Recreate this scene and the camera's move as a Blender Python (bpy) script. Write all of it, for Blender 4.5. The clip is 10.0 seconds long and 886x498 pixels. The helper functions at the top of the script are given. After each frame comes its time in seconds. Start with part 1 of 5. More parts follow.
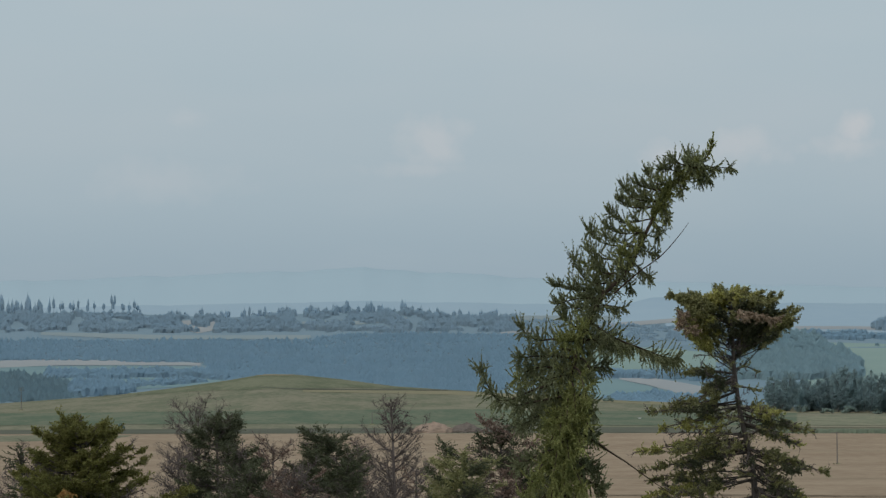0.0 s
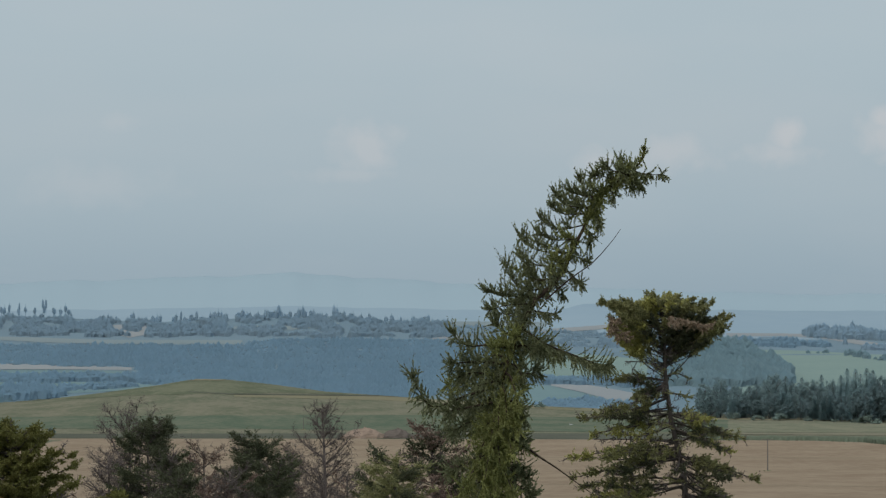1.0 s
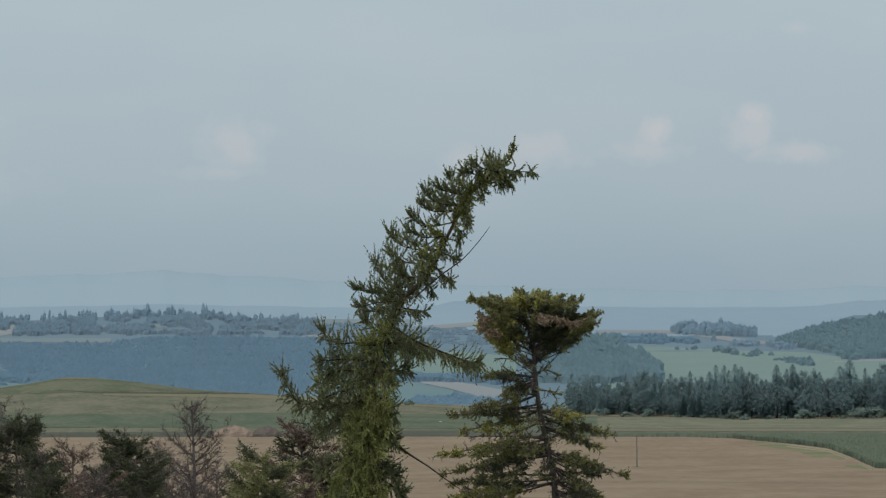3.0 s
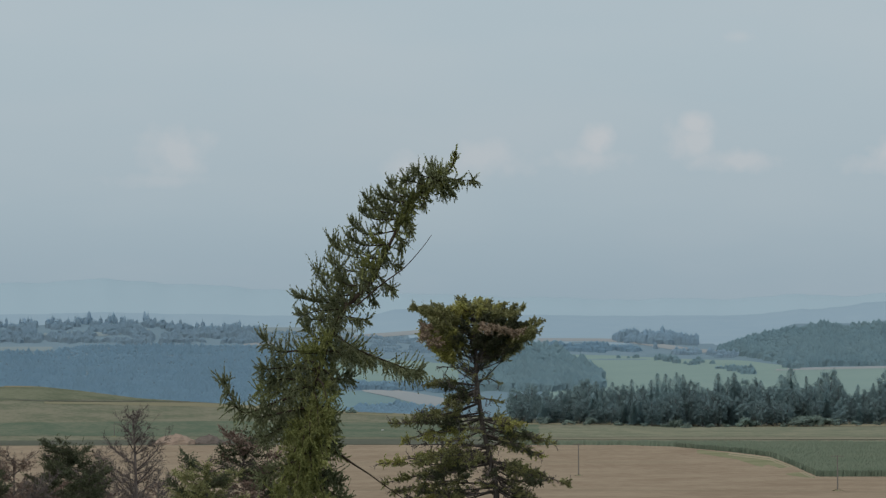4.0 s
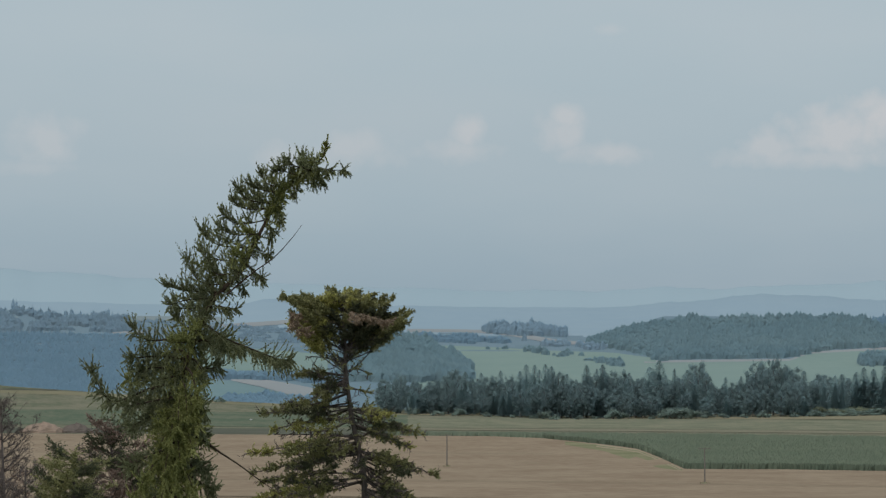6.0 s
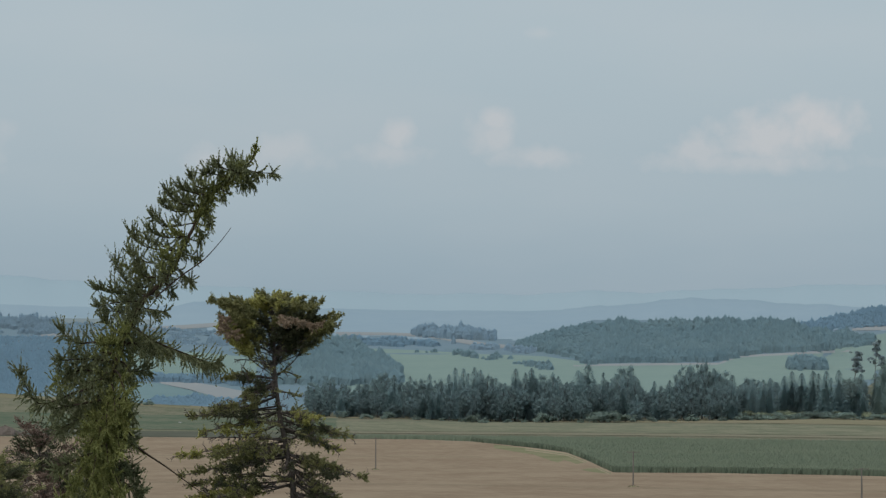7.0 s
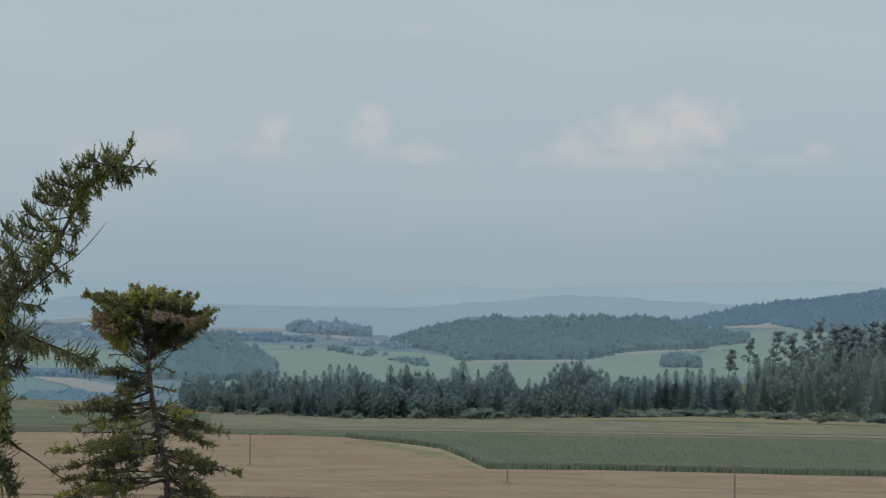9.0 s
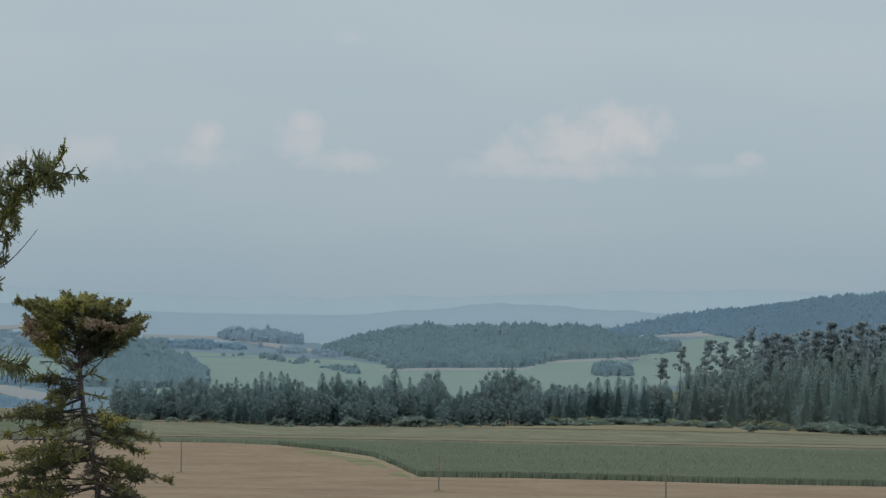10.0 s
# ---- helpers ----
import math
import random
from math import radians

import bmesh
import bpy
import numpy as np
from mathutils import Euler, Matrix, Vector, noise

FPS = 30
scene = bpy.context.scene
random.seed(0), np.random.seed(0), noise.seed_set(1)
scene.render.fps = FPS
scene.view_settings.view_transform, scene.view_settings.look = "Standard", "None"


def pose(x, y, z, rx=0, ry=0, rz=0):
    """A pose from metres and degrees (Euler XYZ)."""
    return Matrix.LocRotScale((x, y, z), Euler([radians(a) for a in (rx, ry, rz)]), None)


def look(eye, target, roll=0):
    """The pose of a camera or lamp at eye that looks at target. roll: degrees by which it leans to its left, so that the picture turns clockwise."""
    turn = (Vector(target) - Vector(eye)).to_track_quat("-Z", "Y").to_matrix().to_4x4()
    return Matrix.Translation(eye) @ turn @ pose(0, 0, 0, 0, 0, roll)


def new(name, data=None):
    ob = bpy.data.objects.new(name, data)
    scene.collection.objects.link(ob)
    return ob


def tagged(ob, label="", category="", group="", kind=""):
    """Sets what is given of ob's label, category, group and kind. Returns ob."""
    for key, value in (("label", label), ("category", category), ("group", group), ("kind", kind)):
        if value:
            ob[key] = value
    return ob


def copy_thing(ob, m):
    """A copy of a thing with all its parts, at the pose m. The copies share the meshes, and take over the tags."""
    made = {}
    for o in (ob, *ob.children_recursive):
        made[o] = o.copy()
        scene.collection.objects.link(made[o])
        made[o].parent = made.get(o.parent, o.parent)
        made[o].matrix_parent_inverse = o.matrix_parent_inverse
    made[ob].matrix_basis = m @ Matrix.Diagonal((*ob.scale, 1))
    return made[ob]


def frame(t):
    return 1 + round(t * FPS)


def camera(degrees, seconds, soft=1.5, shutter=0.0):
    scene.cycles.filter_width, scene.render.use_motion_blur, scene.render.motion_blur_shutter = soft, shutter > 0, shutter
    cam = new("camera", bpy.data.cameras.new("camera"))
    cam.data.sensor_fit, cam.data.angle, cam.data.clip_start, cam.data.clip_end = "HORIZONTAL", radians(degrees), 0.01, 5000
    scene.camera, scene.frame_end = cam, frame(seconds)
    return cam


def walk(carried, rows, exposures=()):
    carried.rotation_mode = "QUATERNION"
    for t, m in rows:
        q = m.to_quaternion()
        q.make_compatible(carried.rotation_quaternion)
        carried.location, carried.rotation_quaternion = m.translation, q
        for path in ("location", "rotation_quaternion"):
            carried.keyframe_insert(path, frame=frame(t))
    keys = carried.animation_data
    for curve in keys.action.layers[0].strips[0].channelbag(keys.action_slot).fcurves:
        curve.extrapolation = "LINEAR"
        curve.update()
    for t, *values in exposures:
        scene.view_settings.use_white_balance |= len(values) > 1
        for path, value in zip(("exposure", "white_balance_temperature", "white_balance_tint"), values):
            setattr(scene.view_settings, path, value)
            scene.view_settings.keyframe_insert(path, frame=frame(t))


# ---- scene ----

# ---------- camera: it stands on a lookout and pans to the right ----------
EYE = 42.5          # metres above the field by the first pole
K = 6385.0          # bearings (u) and dips (v) below are in units of 1/6385 radian
cam = camera(14.0, 10.0, soft=1.35)
PAN = [  # seconds, turn to the left, look up, lean to the right
    (0.0, -0.0, 0.933, 0.5),
    (0.5, -0.503, 0.968, 0.413),
    (1.0, -1.078, 1.016, 0.251),
    (1.5, -1.606, 1.005, 0.333),
    (2.0, -2.173, 0.953, 0.346),
    (2.5, -2.668, 0.922, 0.392),
    (4.0, -4.075, 1.088, 0.399),
    (4.5, -4.505, 1.076, 0.335),
    (5.0, -5.042, 0.978, 0.145),
    (5.5, -5.569, 0.926, 0.033),
    (7.0, -7.258, 0.983, -0.178),
    (7.5, -7.738, 0.981, -0.22),
    (8.0, -8.256, 0.969, -0.267),
    (8.5, -8.715, 0.922, -0.438),
    (9.0, -9.233, 0.934, -0.484),
    (9.5, -9.759, 0.961, -0.552),
    (10.0, -10.31, 1.07, -0.638),
]
walk(cam, [(t, pose(0, 0, EYE, 0, 0, yaw) @ pose(0, 0, 0, 90 + pitch, 0, 0) @ pose(0, 0, 0, 0, 0, -lean)) for t, yaw, pitch, lean in PAN])

# ---------- sky and sun ----------
SUN_EL, SUN_AZ = 48.0, 215.0      # degrees; bearing clockwise from +y
SUN_POWER, SKY_POWER = 1.1, 0.1
scene.view_settings.exposure = 0.0


def lerp_knots(x, knots):
    """Straight-line curve through (x, y) knots."""
    return np.interp(x, [k[0] for k in knots], [k[1] for k in knots])


def make_world():
    world = bpy.data.worlds.new("hazy_sky")
    world.use_nodes = True
    scene.world = world
    nt = world.node_tree
    nt.nodes.clear()
    N, L = nt.nodes.new, nt.links.new

    def math_node(op, a, b=None, clamp=False):
        n = N("ShaderNodeMath")
        n.operation, n.use_clamp = op, clamp
        for i, v in enumerate((a, b)):
            if v is None:
                continue
            if isinstance(v, (int, float)):
                n.inputs[i].default_value = v
            else:
                L(v, n.inputs[i])
        return n.outputs[0]

    out, bg = N("ShaderNodeOutputWorld"), N("ShaderNodeBackground")
    sky = N("ShaderNodeTexSky")
    sky.sky_type, sky.sun_disc = "NISHITA", False
    sky.sun_elevation, sky.sun_rotation = radians(SUN_EL), radians(SUN_AZ)
    sky.air_density, sky.dust_density, sky.ozone_density = 1.0, 3.0, 1.5
    co = N("ShaderNodeTexCoord")
    sep = N("ShaderNodeSeparateXYZ")
    L(co.outputs["Generated"], sep.inputs[0])
    x, y, z = sep.outputs
    # even veil of haze over the blue, paler overhead
    ramp = N("ShaderNodeValToRGB")
    r = ramp.color_ramp
    r.elements[0].position, r.elements[0].color = 0.0, (0.2958, 0.3892, 0.458, 1)
    r.elements[1].position, r.elements[1].color = 0.55, (0.51, 0.5868, 0.63, 1)
    for pos, col in ((0.03, (0.3723, 0.4634, 0.522, 1)), (0.075, (0.4233, 0.5085, 0.56, 1)), (0.12, (0.4233, 0.5115, 0.565, 1))):
        e = r.elements.new(pos)
        e.color = col
    L(z, ramp.inputs[0])
    veil = N("ShaderNodeMixRGB")
    veil.inputs[0].default_value = 0.93
    L(sky.outputs[0], veil.inputs[1])
    scaled = N("ShaderNodeVectorMath")
    scaled.operation = "SCALE"
    scaled.inputs["Scale"].default_value = 1.0 / SKY_POWER
    L(ramp.outputs[0], scaled.inputs[0])
    L(scaled.outputs[0], veil.inputs[2])
    # faint cumulus: soft heaps with ragged edges
    u = math_node("MULTIPLY", math_node("ARCTAN2", x, y), K)
    v = math_node("MULTIPLY", z, K)
    cloud_noise = N("ShaderNodeTexNoise")
    cloud_noise.inputs["Scale"].default_value = 150.0
    cloud_noise.inputs["Detail"].default_value = 5.0
    L(co.outputs["Generated"], cloud_noise.inputs["Vector"])
    wob = math_node("MULTIPLY", math_node("SUBTRACT", cloud_noise.outputs["Fac"], 0.5), 1.9)
    heaps = None
    # bearing, height, half-width, half-height, strength
    for cu, cv, ru, rv, k in CLOUDS:
        a = math_node("POWER", math_node("ABSOLUTE", math_node("DIVIDE", math_node("SUBTRACT", u, cu), ru)), 2.0)
        b = math_node("POWER", math_node("ABSOLUTE", math_node("DIVIDE", math_node("SUBTRACT", v, cv), rv)), 2.0)
        q = math_node("SQRT", math_node("ADD", a, b))
        m = math_node("ADD", math_node("SUBTRACT", 1.25, q), wob)
        m = math_node("MULTIPLY", math_node("MULTIPLY", m, 1.05, True), k)
        heaps = m if heaps is None else math_node("MAXIMUM", heaps, m)
    # very low-contrast streaks elsewhere
    streak = N("ShaderNodeTexNoise")
    streak.inputs["Scale"].default_value = 9.0
    streak.inputs["Detail"].default_value = 4.0
    flat = N("ShaderNodeMapping")
    flat.inputs["Scale"].default_value = (1, 1, 3.5)
    L(co.outputs["Generated"], flat.inputs[0])
    L(flat.outputs[0], streak.inputs["Vector"])
    faint = math_node("MULTIPLY", math_node("SUBTRACT", streak.outputs["Fac"], 0.42), 0.32, True)
    total = math_node("ADD", heaps, faint, True)
    clouded = N("ShaderNodeMixRGB")
    clouded.inputs[2].default_value = (0.64 / SKY_POWER, 0.605 / SKY_POWER, 0.60 / SKY_POWER, 1)
    L(total, clouded.inputs[0])
    L(veil.outputs[0], clouded.inputs[1])
    L(clouded.outputs[0], bg.inputs[0])
    bg.inputs[1].default_value = SKY_POWER
    L(bg.outputs[0], out.inputs[0])


CLOUDS = [
    (1468, 329, 75, 46, 0.5), (1383, 308, 100, 50, 0.46), (1263, 287, 50, 32, 0.36), (1348, 264, 165, 20, 0.3), (902, 337, 28, 26, 0.36), (891, 309, 46, 30, 0.3),
    (975, 273, 75, 20, 0.28), (733, 310, 30, 32, 0.34), (714, 277, 75, 20, 0.24), (1633, 263, 75, 14, 0.16), (1687, 280, 22, 14, 0.24), (-17, 295, 58, 46, 0.26),
    (-43, 245, 80, 14, 0.14), (402, 266, 48, 26, 0.24), (529, 278, 72, 34, 0.22), (-447, 338, 34, 18, 0.1), (-482, 229, 120, 40, 0.1), (981, 491, 34, 11, 0.16),
]
make_world()
sun = new("sun", bpy.data.lights.new("sun", "SUN"))
sun.data.energy, sun.data.angle, sun.data.color = SUN_POWER, radians(45), (1.0, 0.94, 0.85)
_el, _az = radians(SUN_EL), radians(SUN_AZ)
sun.matrix_world = look((0, 0, 300), (-math.sin(_az) * math.cos(_el) * 100, -math.cos(_az) * math.cos(_el) * 100, 300 - math.sin(_el) * 100))

# ---------- materials ----------


def material(name, c1, c2, scale=1.0, rough=0.85, c3=None, fine=8.0, per_piece=0.0, bump=0.0, stretch=(1, 1, 1), sheer=0.0, contrast=0.17, per_thing=0.0):
    """Two tones mottled at two scales, in metres; per_piece varies each island's brightness; sheer lets light through (leaves)."""
    mat = bpy.data.materials.new(name)
    mat.use_nodes = True
    nt = mat.node_tree
    N, L = nt.nodes.new, nt.links.new
    bsdf = nt.nodes["Principled BSDF"]
    bsdf.inputs["Roughness"].default_value = rough
    bsdf.inputs["Specular IOR Level"].default_value = 0.2 if rough < 0.9 else 0.0
    geo = N("ShaderNodeNewGeometry")
    mp = N("ShaderNodeMapping")
    mp.inputs["Scale"].default_value = stretch
    L(geo.outputs["Position"], mp.inputs[0])
    big, small = N("ShaderNodeTexNoise"), N("ShaderNodeTexNoise")
    for n, s in ((big, scale), (small, scale * fine)):
        n.inputs["Scale"].default_value = s
        n.inputs["Detail"].default_value = 5
        L(mp.outputs[0], n.inputs["Vector"])
    ramp = N("ShaderNodeValToRGB")
    ramp.color_ramp.elements[0].position, ramp.color_ramp.elements[1].position = 0.5 - contrast, 0.5 + contrast
    ramp.color_ramp.elements[0].color = (*c1, 1)
    ramp.color_ramp.elements[1].color = (*c2, 1)
    if c3:
        e = ramp.color_ramp.elements.new(0.5)
        e.color = (*c3, 1)
    add = N("ShaderNodeMath")
    add.operation = "MULTIPLY_ADD"
    add.inputs[1].default_value = 0.45
    L(small.outputs["Fac"], add.inputs[0])
    half = N("ShaderNodeMath")
    half.operation = "MULTIPLY"
    half.inputs[1].default_value = 0.55
    L(big.outputs["Fac"], half.inputs[0])
    L(half.outputs[0], add.inputs[2])
    L(add.outputs[0], ramp.inputs[0])
    col = ramp.outputs[0]
    if per_piece:
        hsv = N("ShaderNodeHueSaturation")
        rng = N("ShaderNodeMapRange")
        rng.inputs["To Min"].default_value, rng.inputs["To Max"].default_value = 1 - per_piece, 1 + per_piece
        L(geo.outputs["Random Per Island"], rng.inputs[0])
        L(rng.outputs[0], hsv.inputs["Value"])
        L(col, hsv.inputs["Color"])
        col = hsv.outputs[0]
    if per_thing:
        info, tone, hsv = N("ShaderNodeObjectInfo"), N("ShaderNodeMapRange"), N("ShaderNodeHueSaturation")
        tone.inputs["To Min"].default_value, tone.inputs["To Max"].default_value = 1 - per_thing, 1 + per_thing
        L(info.outputs["Random"], tone.inputs[0])
        L(tone.outputs[0], hsv.inputs["Value"])
        L(col, hsv.inputs["Color"])
        col = hsv.outputs[0]
    L(col, bsdf.inputs["Base Color"])
    if bump:
        b = N("ShaderNodeBump")
        b.inputs["Strength"].default_value = bump
        b.inputs["Distance"].default_value = 0.3 / scale / fine
        L(small.outputs["Fac"], b.inputs["Height"])
        L(b.outputs[0], bsdf.inputs["Normal"])
    if sheer:
        tr, mix = N("ShaderNodeBsdfTranslucent"), N("ShaderNodeMixShader")
        L(col, tr.inputs["Color"])
        mix.inputs[0].default_value = sheer
        L(bsdf.outputs[0], mix.inputs[1])
        L(tr.outputs[0], mix.inputs[2])
        L(mix.outputs[0], nt.nodes["Material Output"].inputs["Surface"])
    return mat


M = {}
M["pasture"] = material("pasture", (0.155, 0.165, 0.115), (0.225, 0.212, 0.155), 0.028, 0.95, fine=6, bump=0.4, stretch=(2.2, 1, 1), contrast=0.08)
M["stubble"] = material("stubble", (0.268, 0.202, 0.145), (0.335, 0.263, 0.19), 0.03, 0.95, fine=7, bump=0.4, stretch=(1.6, 1, 1), contrast=0.1)
M["strip_green"] = material("green crop", (0.115, 0.148, 0.105), (0.165, 0.18, 0.13), 0.028, 0.9, fine=6, bump=0.4, stretch=(2.2, 1, 1), contrast=0.08)
M["bare_earth"] = material("bare earth", (0.1, 0.108, 0.085), (0.15, 0.15, 0.12), 0.03, 0.95, fine=15)
M["track"] = material("track", (0.235, 0.22, 0.16), (0.285, 0.262, 0.195), 0.05, 0.95)
M["hill_grass"] = material("hill grass", (0.135, 0.15, 0.1), (0.19, 0.195, 0.135), 0.028, 0.95, fine=6, bump=0.4, stretch=(2.2, 1, 1), contrast=0.08)
M["hill_tan"] = material("mown strip", (0.27, 0.235, 0.165), (0.22, 0.21, 0.135), 0.02, 0.95, fine=12)
M["upper_crop"] = material("ripening crop", (0.171, 0.184, 0.13), (0.248, 0.238, 0.171), 0.028, 0.95, fine=6, bump=0.4, stretch=(2.2, 1, 1), contrast=0.09)
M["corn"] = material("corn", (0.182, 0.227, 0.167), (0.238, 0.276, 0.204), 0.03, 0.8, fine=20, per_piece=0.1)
# darker copy of the corn: shade on its front rows, put into colour
M["corn_edge"] = material("maize darkened for edge shade", (0.115, 0.148, 0.108), (0.155, 0.183, 0.132), 0.03, 0.8, fine=20, per_piece=0.1)
M["soil_pile"] = material("soil pile", (0.37, 0.28, 0.22), (0.26, 0.195, 0.155), 0.9, 0.95, bump=0.6)
M["dark_soil"] = material("dark soil", (0.13, 0.11, 0.1), (0.18, 0.15, 0.13), 0.9, 0.95, bump=0.5)
M["pale_fabric"] = material("pale fabric", (0.38, 0.38, 0.37), (0.5, 0.49, 0.47), 2.0, 0.9)
# haze put into base colours: each zone bluer and paler with distance
M["far_country"] = material("hazed country", (0.165, 0.238, 0.288), (0.195, 0.268, 0.305), 0.006, 1.0, fine=12)
M["far_slope"] = material("paler hazed country", (0.184, 0.259, 0.313), (0.207, 0.279, 0.326), 0.005, 1.0, fine=10)
M["far_horizon"] = material("palest hazed country", (0.36, 0.457, 0.517), (0.364, 0.46, 0.52), 0.004, 1.0, fine=8)
M["far_hills"] = material("hazed hills", (0.298, 0.39, 0.463), (0.318, 0.408, 0.474), 0.004, 1.0, fine=8)
# these field colours are greyed and blued to stand for haze
M["far_meadow"] = material("hazed meadow", (0.222, 0.302, 0.282), (0.252, 0.328, 0.3), 0.006, 1.0, fine=14)
M["far_teal"] = material("hazed crop", (0.175, 0.26, 0.28), (0.2, 0.285, 0.295), 0.006, 1.0, fine=14)
M["far_tan"] = material("hazed ripe field", (0.292, 0.315, 0.328), (0.325, 0.338, 0.343), 0.008, 1.0, fine=14)
M["far_pale"] = material("hazed pale field", (0.235, 0.29, 0.31), (0.265, 0.31, 0.32), 0.008, 1.0, fine=14)
# three leaf colours raised and blued to imitate haze over wood and pines
M["wood_near"] = material("hazed wood leaves", (0.284, 0.392, 0.418), (0.339, 0.448, 0.452), 0.08, 0.9, per_piece=0.02, sheer=0.68, per_thing=0.1)
M["pine_wood"] = material("hazed leaves under the pines", (0.274, 0.366, 0.361), (0.329, 0.414, 0.389), 0.08, 0.9, per_piece=0.02, sheer=0.68, per_thing=0.14)
M["pine_crown"] = material("hazed pine needles", (0.464, 0.573, 0.628), (0.546, 0.648, 0.681), 0.08, 0.9, per_piece=0.03, sheer=0.68, per_thing=0.13)
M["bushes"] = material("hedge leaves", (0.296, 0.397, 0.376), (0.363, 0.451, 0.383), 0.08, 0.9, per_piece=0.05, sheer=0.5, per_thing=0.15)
M["pale_bushes"] = material("pale hedge leaves", (0.322, 0.38, 0.276), (0.414, 0.443, 0.305), 0.08, 0.9, per_piece=0.05, sheer=0.5, per_thing=0.15)
M["wood_bark"] = material("wood bark", (0.13, 0.13, 0.13), (0.19, 0.18, 0.17), 0.5, 0.95)
# aerial haze painted into the leaf colours, stronger for farther woods
M["wood_mid"] = material("lightly hazed woods", (0.23, 0.353, 0.412), (0.28, 0.404, 0.449), 0.01, 1.0, per_piece=0.06, sheer=0.45)
M["wood_left"] = material("hazed woods", (0.244, 0.382, 0.497), (0.275, 0.417, 0.528), 0.01, 1.0, per_piece=0.04, sheer=0.45)
M["wood_far"] = material("paler hazed woods", (0.274, 0.393, 0.493), (0.305, 0.421, 0.512), 0.01, 1.0, per_piece=0.05, sheer=0.45)
M["wood_pale"] = material("palest hazed woods", (0.311, 0.446, 0.559), (0.345, 0.478, 0.58), 0.01, 1.0, per_piece=0.05, sheer=0.45)
M["wood_hazed"] = material("deep hazed woods", (0.176, 0.277, 0.336), (0.21, 0.311, 0.361), 0.01, 1.0, per_piece=0.1, sheer=0.45)
M["skyline_wood"] = material("hazed skyline spruces", (0.363, 0.488, 0.586), (0.397, 0.516, 0.606), 0.01, 1.0, per_piece=0.08, sheer=0.45)
M["weedy"] = material("weedy stubble", (0.19, 0.2, 0.115), (0.275, 0.25, 0.16), 0.06, 0.95, fine=10, stretch=(0.4, 1, 1), contrast=0.09)
M["swath"] = material("pale cut straw", (0.335, 0.275, 0.195), (0.39, 0.325, 0.235), 0.05, 0.95, fine=10)
M["tyre_mark"] = material("pale tyre marks", (0.29, 0.23, 0.165), (0.26, 0.205, 0.145), 0.05, 0.95, fine=10)
M["pole_wood"] = material("weathered pole", (0.16, 0.145, 0.13), (0.22, 0.2, 0.18), 0.8, 0.9)
M["larch_bark"] = material("larch bark", (0.045, 0.034, 0.027), (0.085, 0.064, 0.05), 12, 0.95, bump=0.6)
M["larch_needles"] = material("larch needles", (0.17, 0.187, 0.104), (0.292, 0.308, 0.17), 3, 0.7, per_piece=0.5, sheer=0.42)
M["larch_light"] = material("fresh larch needles", (0.208, 0.225, 0.085), (0.348, 0.358, 0.137), 3, 0.7, per_piece=0.5, sheer=0.42)
M["spruce_bark"] = material("spruce bark", (0.08, 0.069, 0.063), (0.14, 0.12, 0.11), 14, 0.95, bump=0.6)
M["spruce_needles"] = material("spruce needles", (0.24, 0.242, 0.115), (0.38, 0.365, 0.17), 4, 0.7, per_piece=0.5, sheer=0.42)
M["spruce_yellow"] = material("yellowing needles", (0.38, 0.38, 0.13), (0.54, 0.5, 0.19), 5, 0.75, per_piece=0.5, sheer=0.42)
M["spruce_dark"] = material("dark spruce needles", (0.078, 0.0897, 0.0546), (0.129, 0.136, 0.078), 4, 0.75, per_piece=0.5, sheer=0.42)
M["spruce_moss"] = material("mossy spruce needles", (0.133, 0.137, 0.048), (0.232, 0.221, 0.0701), 5, 0.75, per_piece=0.5, sheer=0.42)
M["dead_needles"] = material("dead brown needles", (0.165, 0.115, 0.095), (0.245, 0.172, 0.138), 5, 0.85, per_piece=0.3)
M["tan_needles"] = material("faded tan needles", (0.27, 0.2, 0.145), (0.38, 0.29, 0.21), 5, 0.85, per_piece=0.3)
M["dead_wood"] = material("dead grey twigs", (0.102, 0.085, 0.0808), (0.187, 0.157, 0.145), 10, 0.95)
M["orange_needles"] = material("orange dead needles", (0.30, 0.17, 0.06), (0.40, 0.24, 0.09), 5, 0.85, per_piece=0.3)

# ---------- mesh helpers ----------


class Shape:
    """Collects vertices and faces of one mesh."""

    def __init__(self):
        self.v, self.f, self.n, self.normals = [], [], 0, []

    def add(self, verts, faces, around=None, lift=0.75):
        """around: the clump's middle; its leaves are then shaded as one rounded mass open to the sky."""
        self.v.append(np.asarray(verts, dtype=float).reshape(-1, 3))
        self.f.extend((np.asarray(faces) + self.n).tolist() if not isinstance(faces, list) else [[i + self.n for i in q] for q in faces])
        self.n += len(self.v[-1])
        if around is not None:
            out = self.v[-1] - np.asarray(around)
            out = out / np.maximum(np.linalg.norm(out, axis=1, keepdims=True), 1e-6) * (1.4 - lift) + np.array([0, 0, lift])
            self.normals.append(out / np.linalg.norm(out, axis=1, keepdims=True))
        return self

    def mesh(self, name, mat, smooth=False):
        me = bpy.data.meshes.new(name)
        v = np.concatenate(self.v) if self.v else np.zeros((0, 3))
        me.from_pydata(v.tolist(), [], self.f)
        if mat:
            me.materials.append(mat)
        if smooth:
            me.polygons.foreach_set("use_smooth", [True] * len(me.polygons))
        me.update()
        if self.normals and sum(len(q) for q in self.normals) == len(v):
            me.normals_split_custom_set_from_vertices(np.concatenate(self.normals).tolist())
        return me


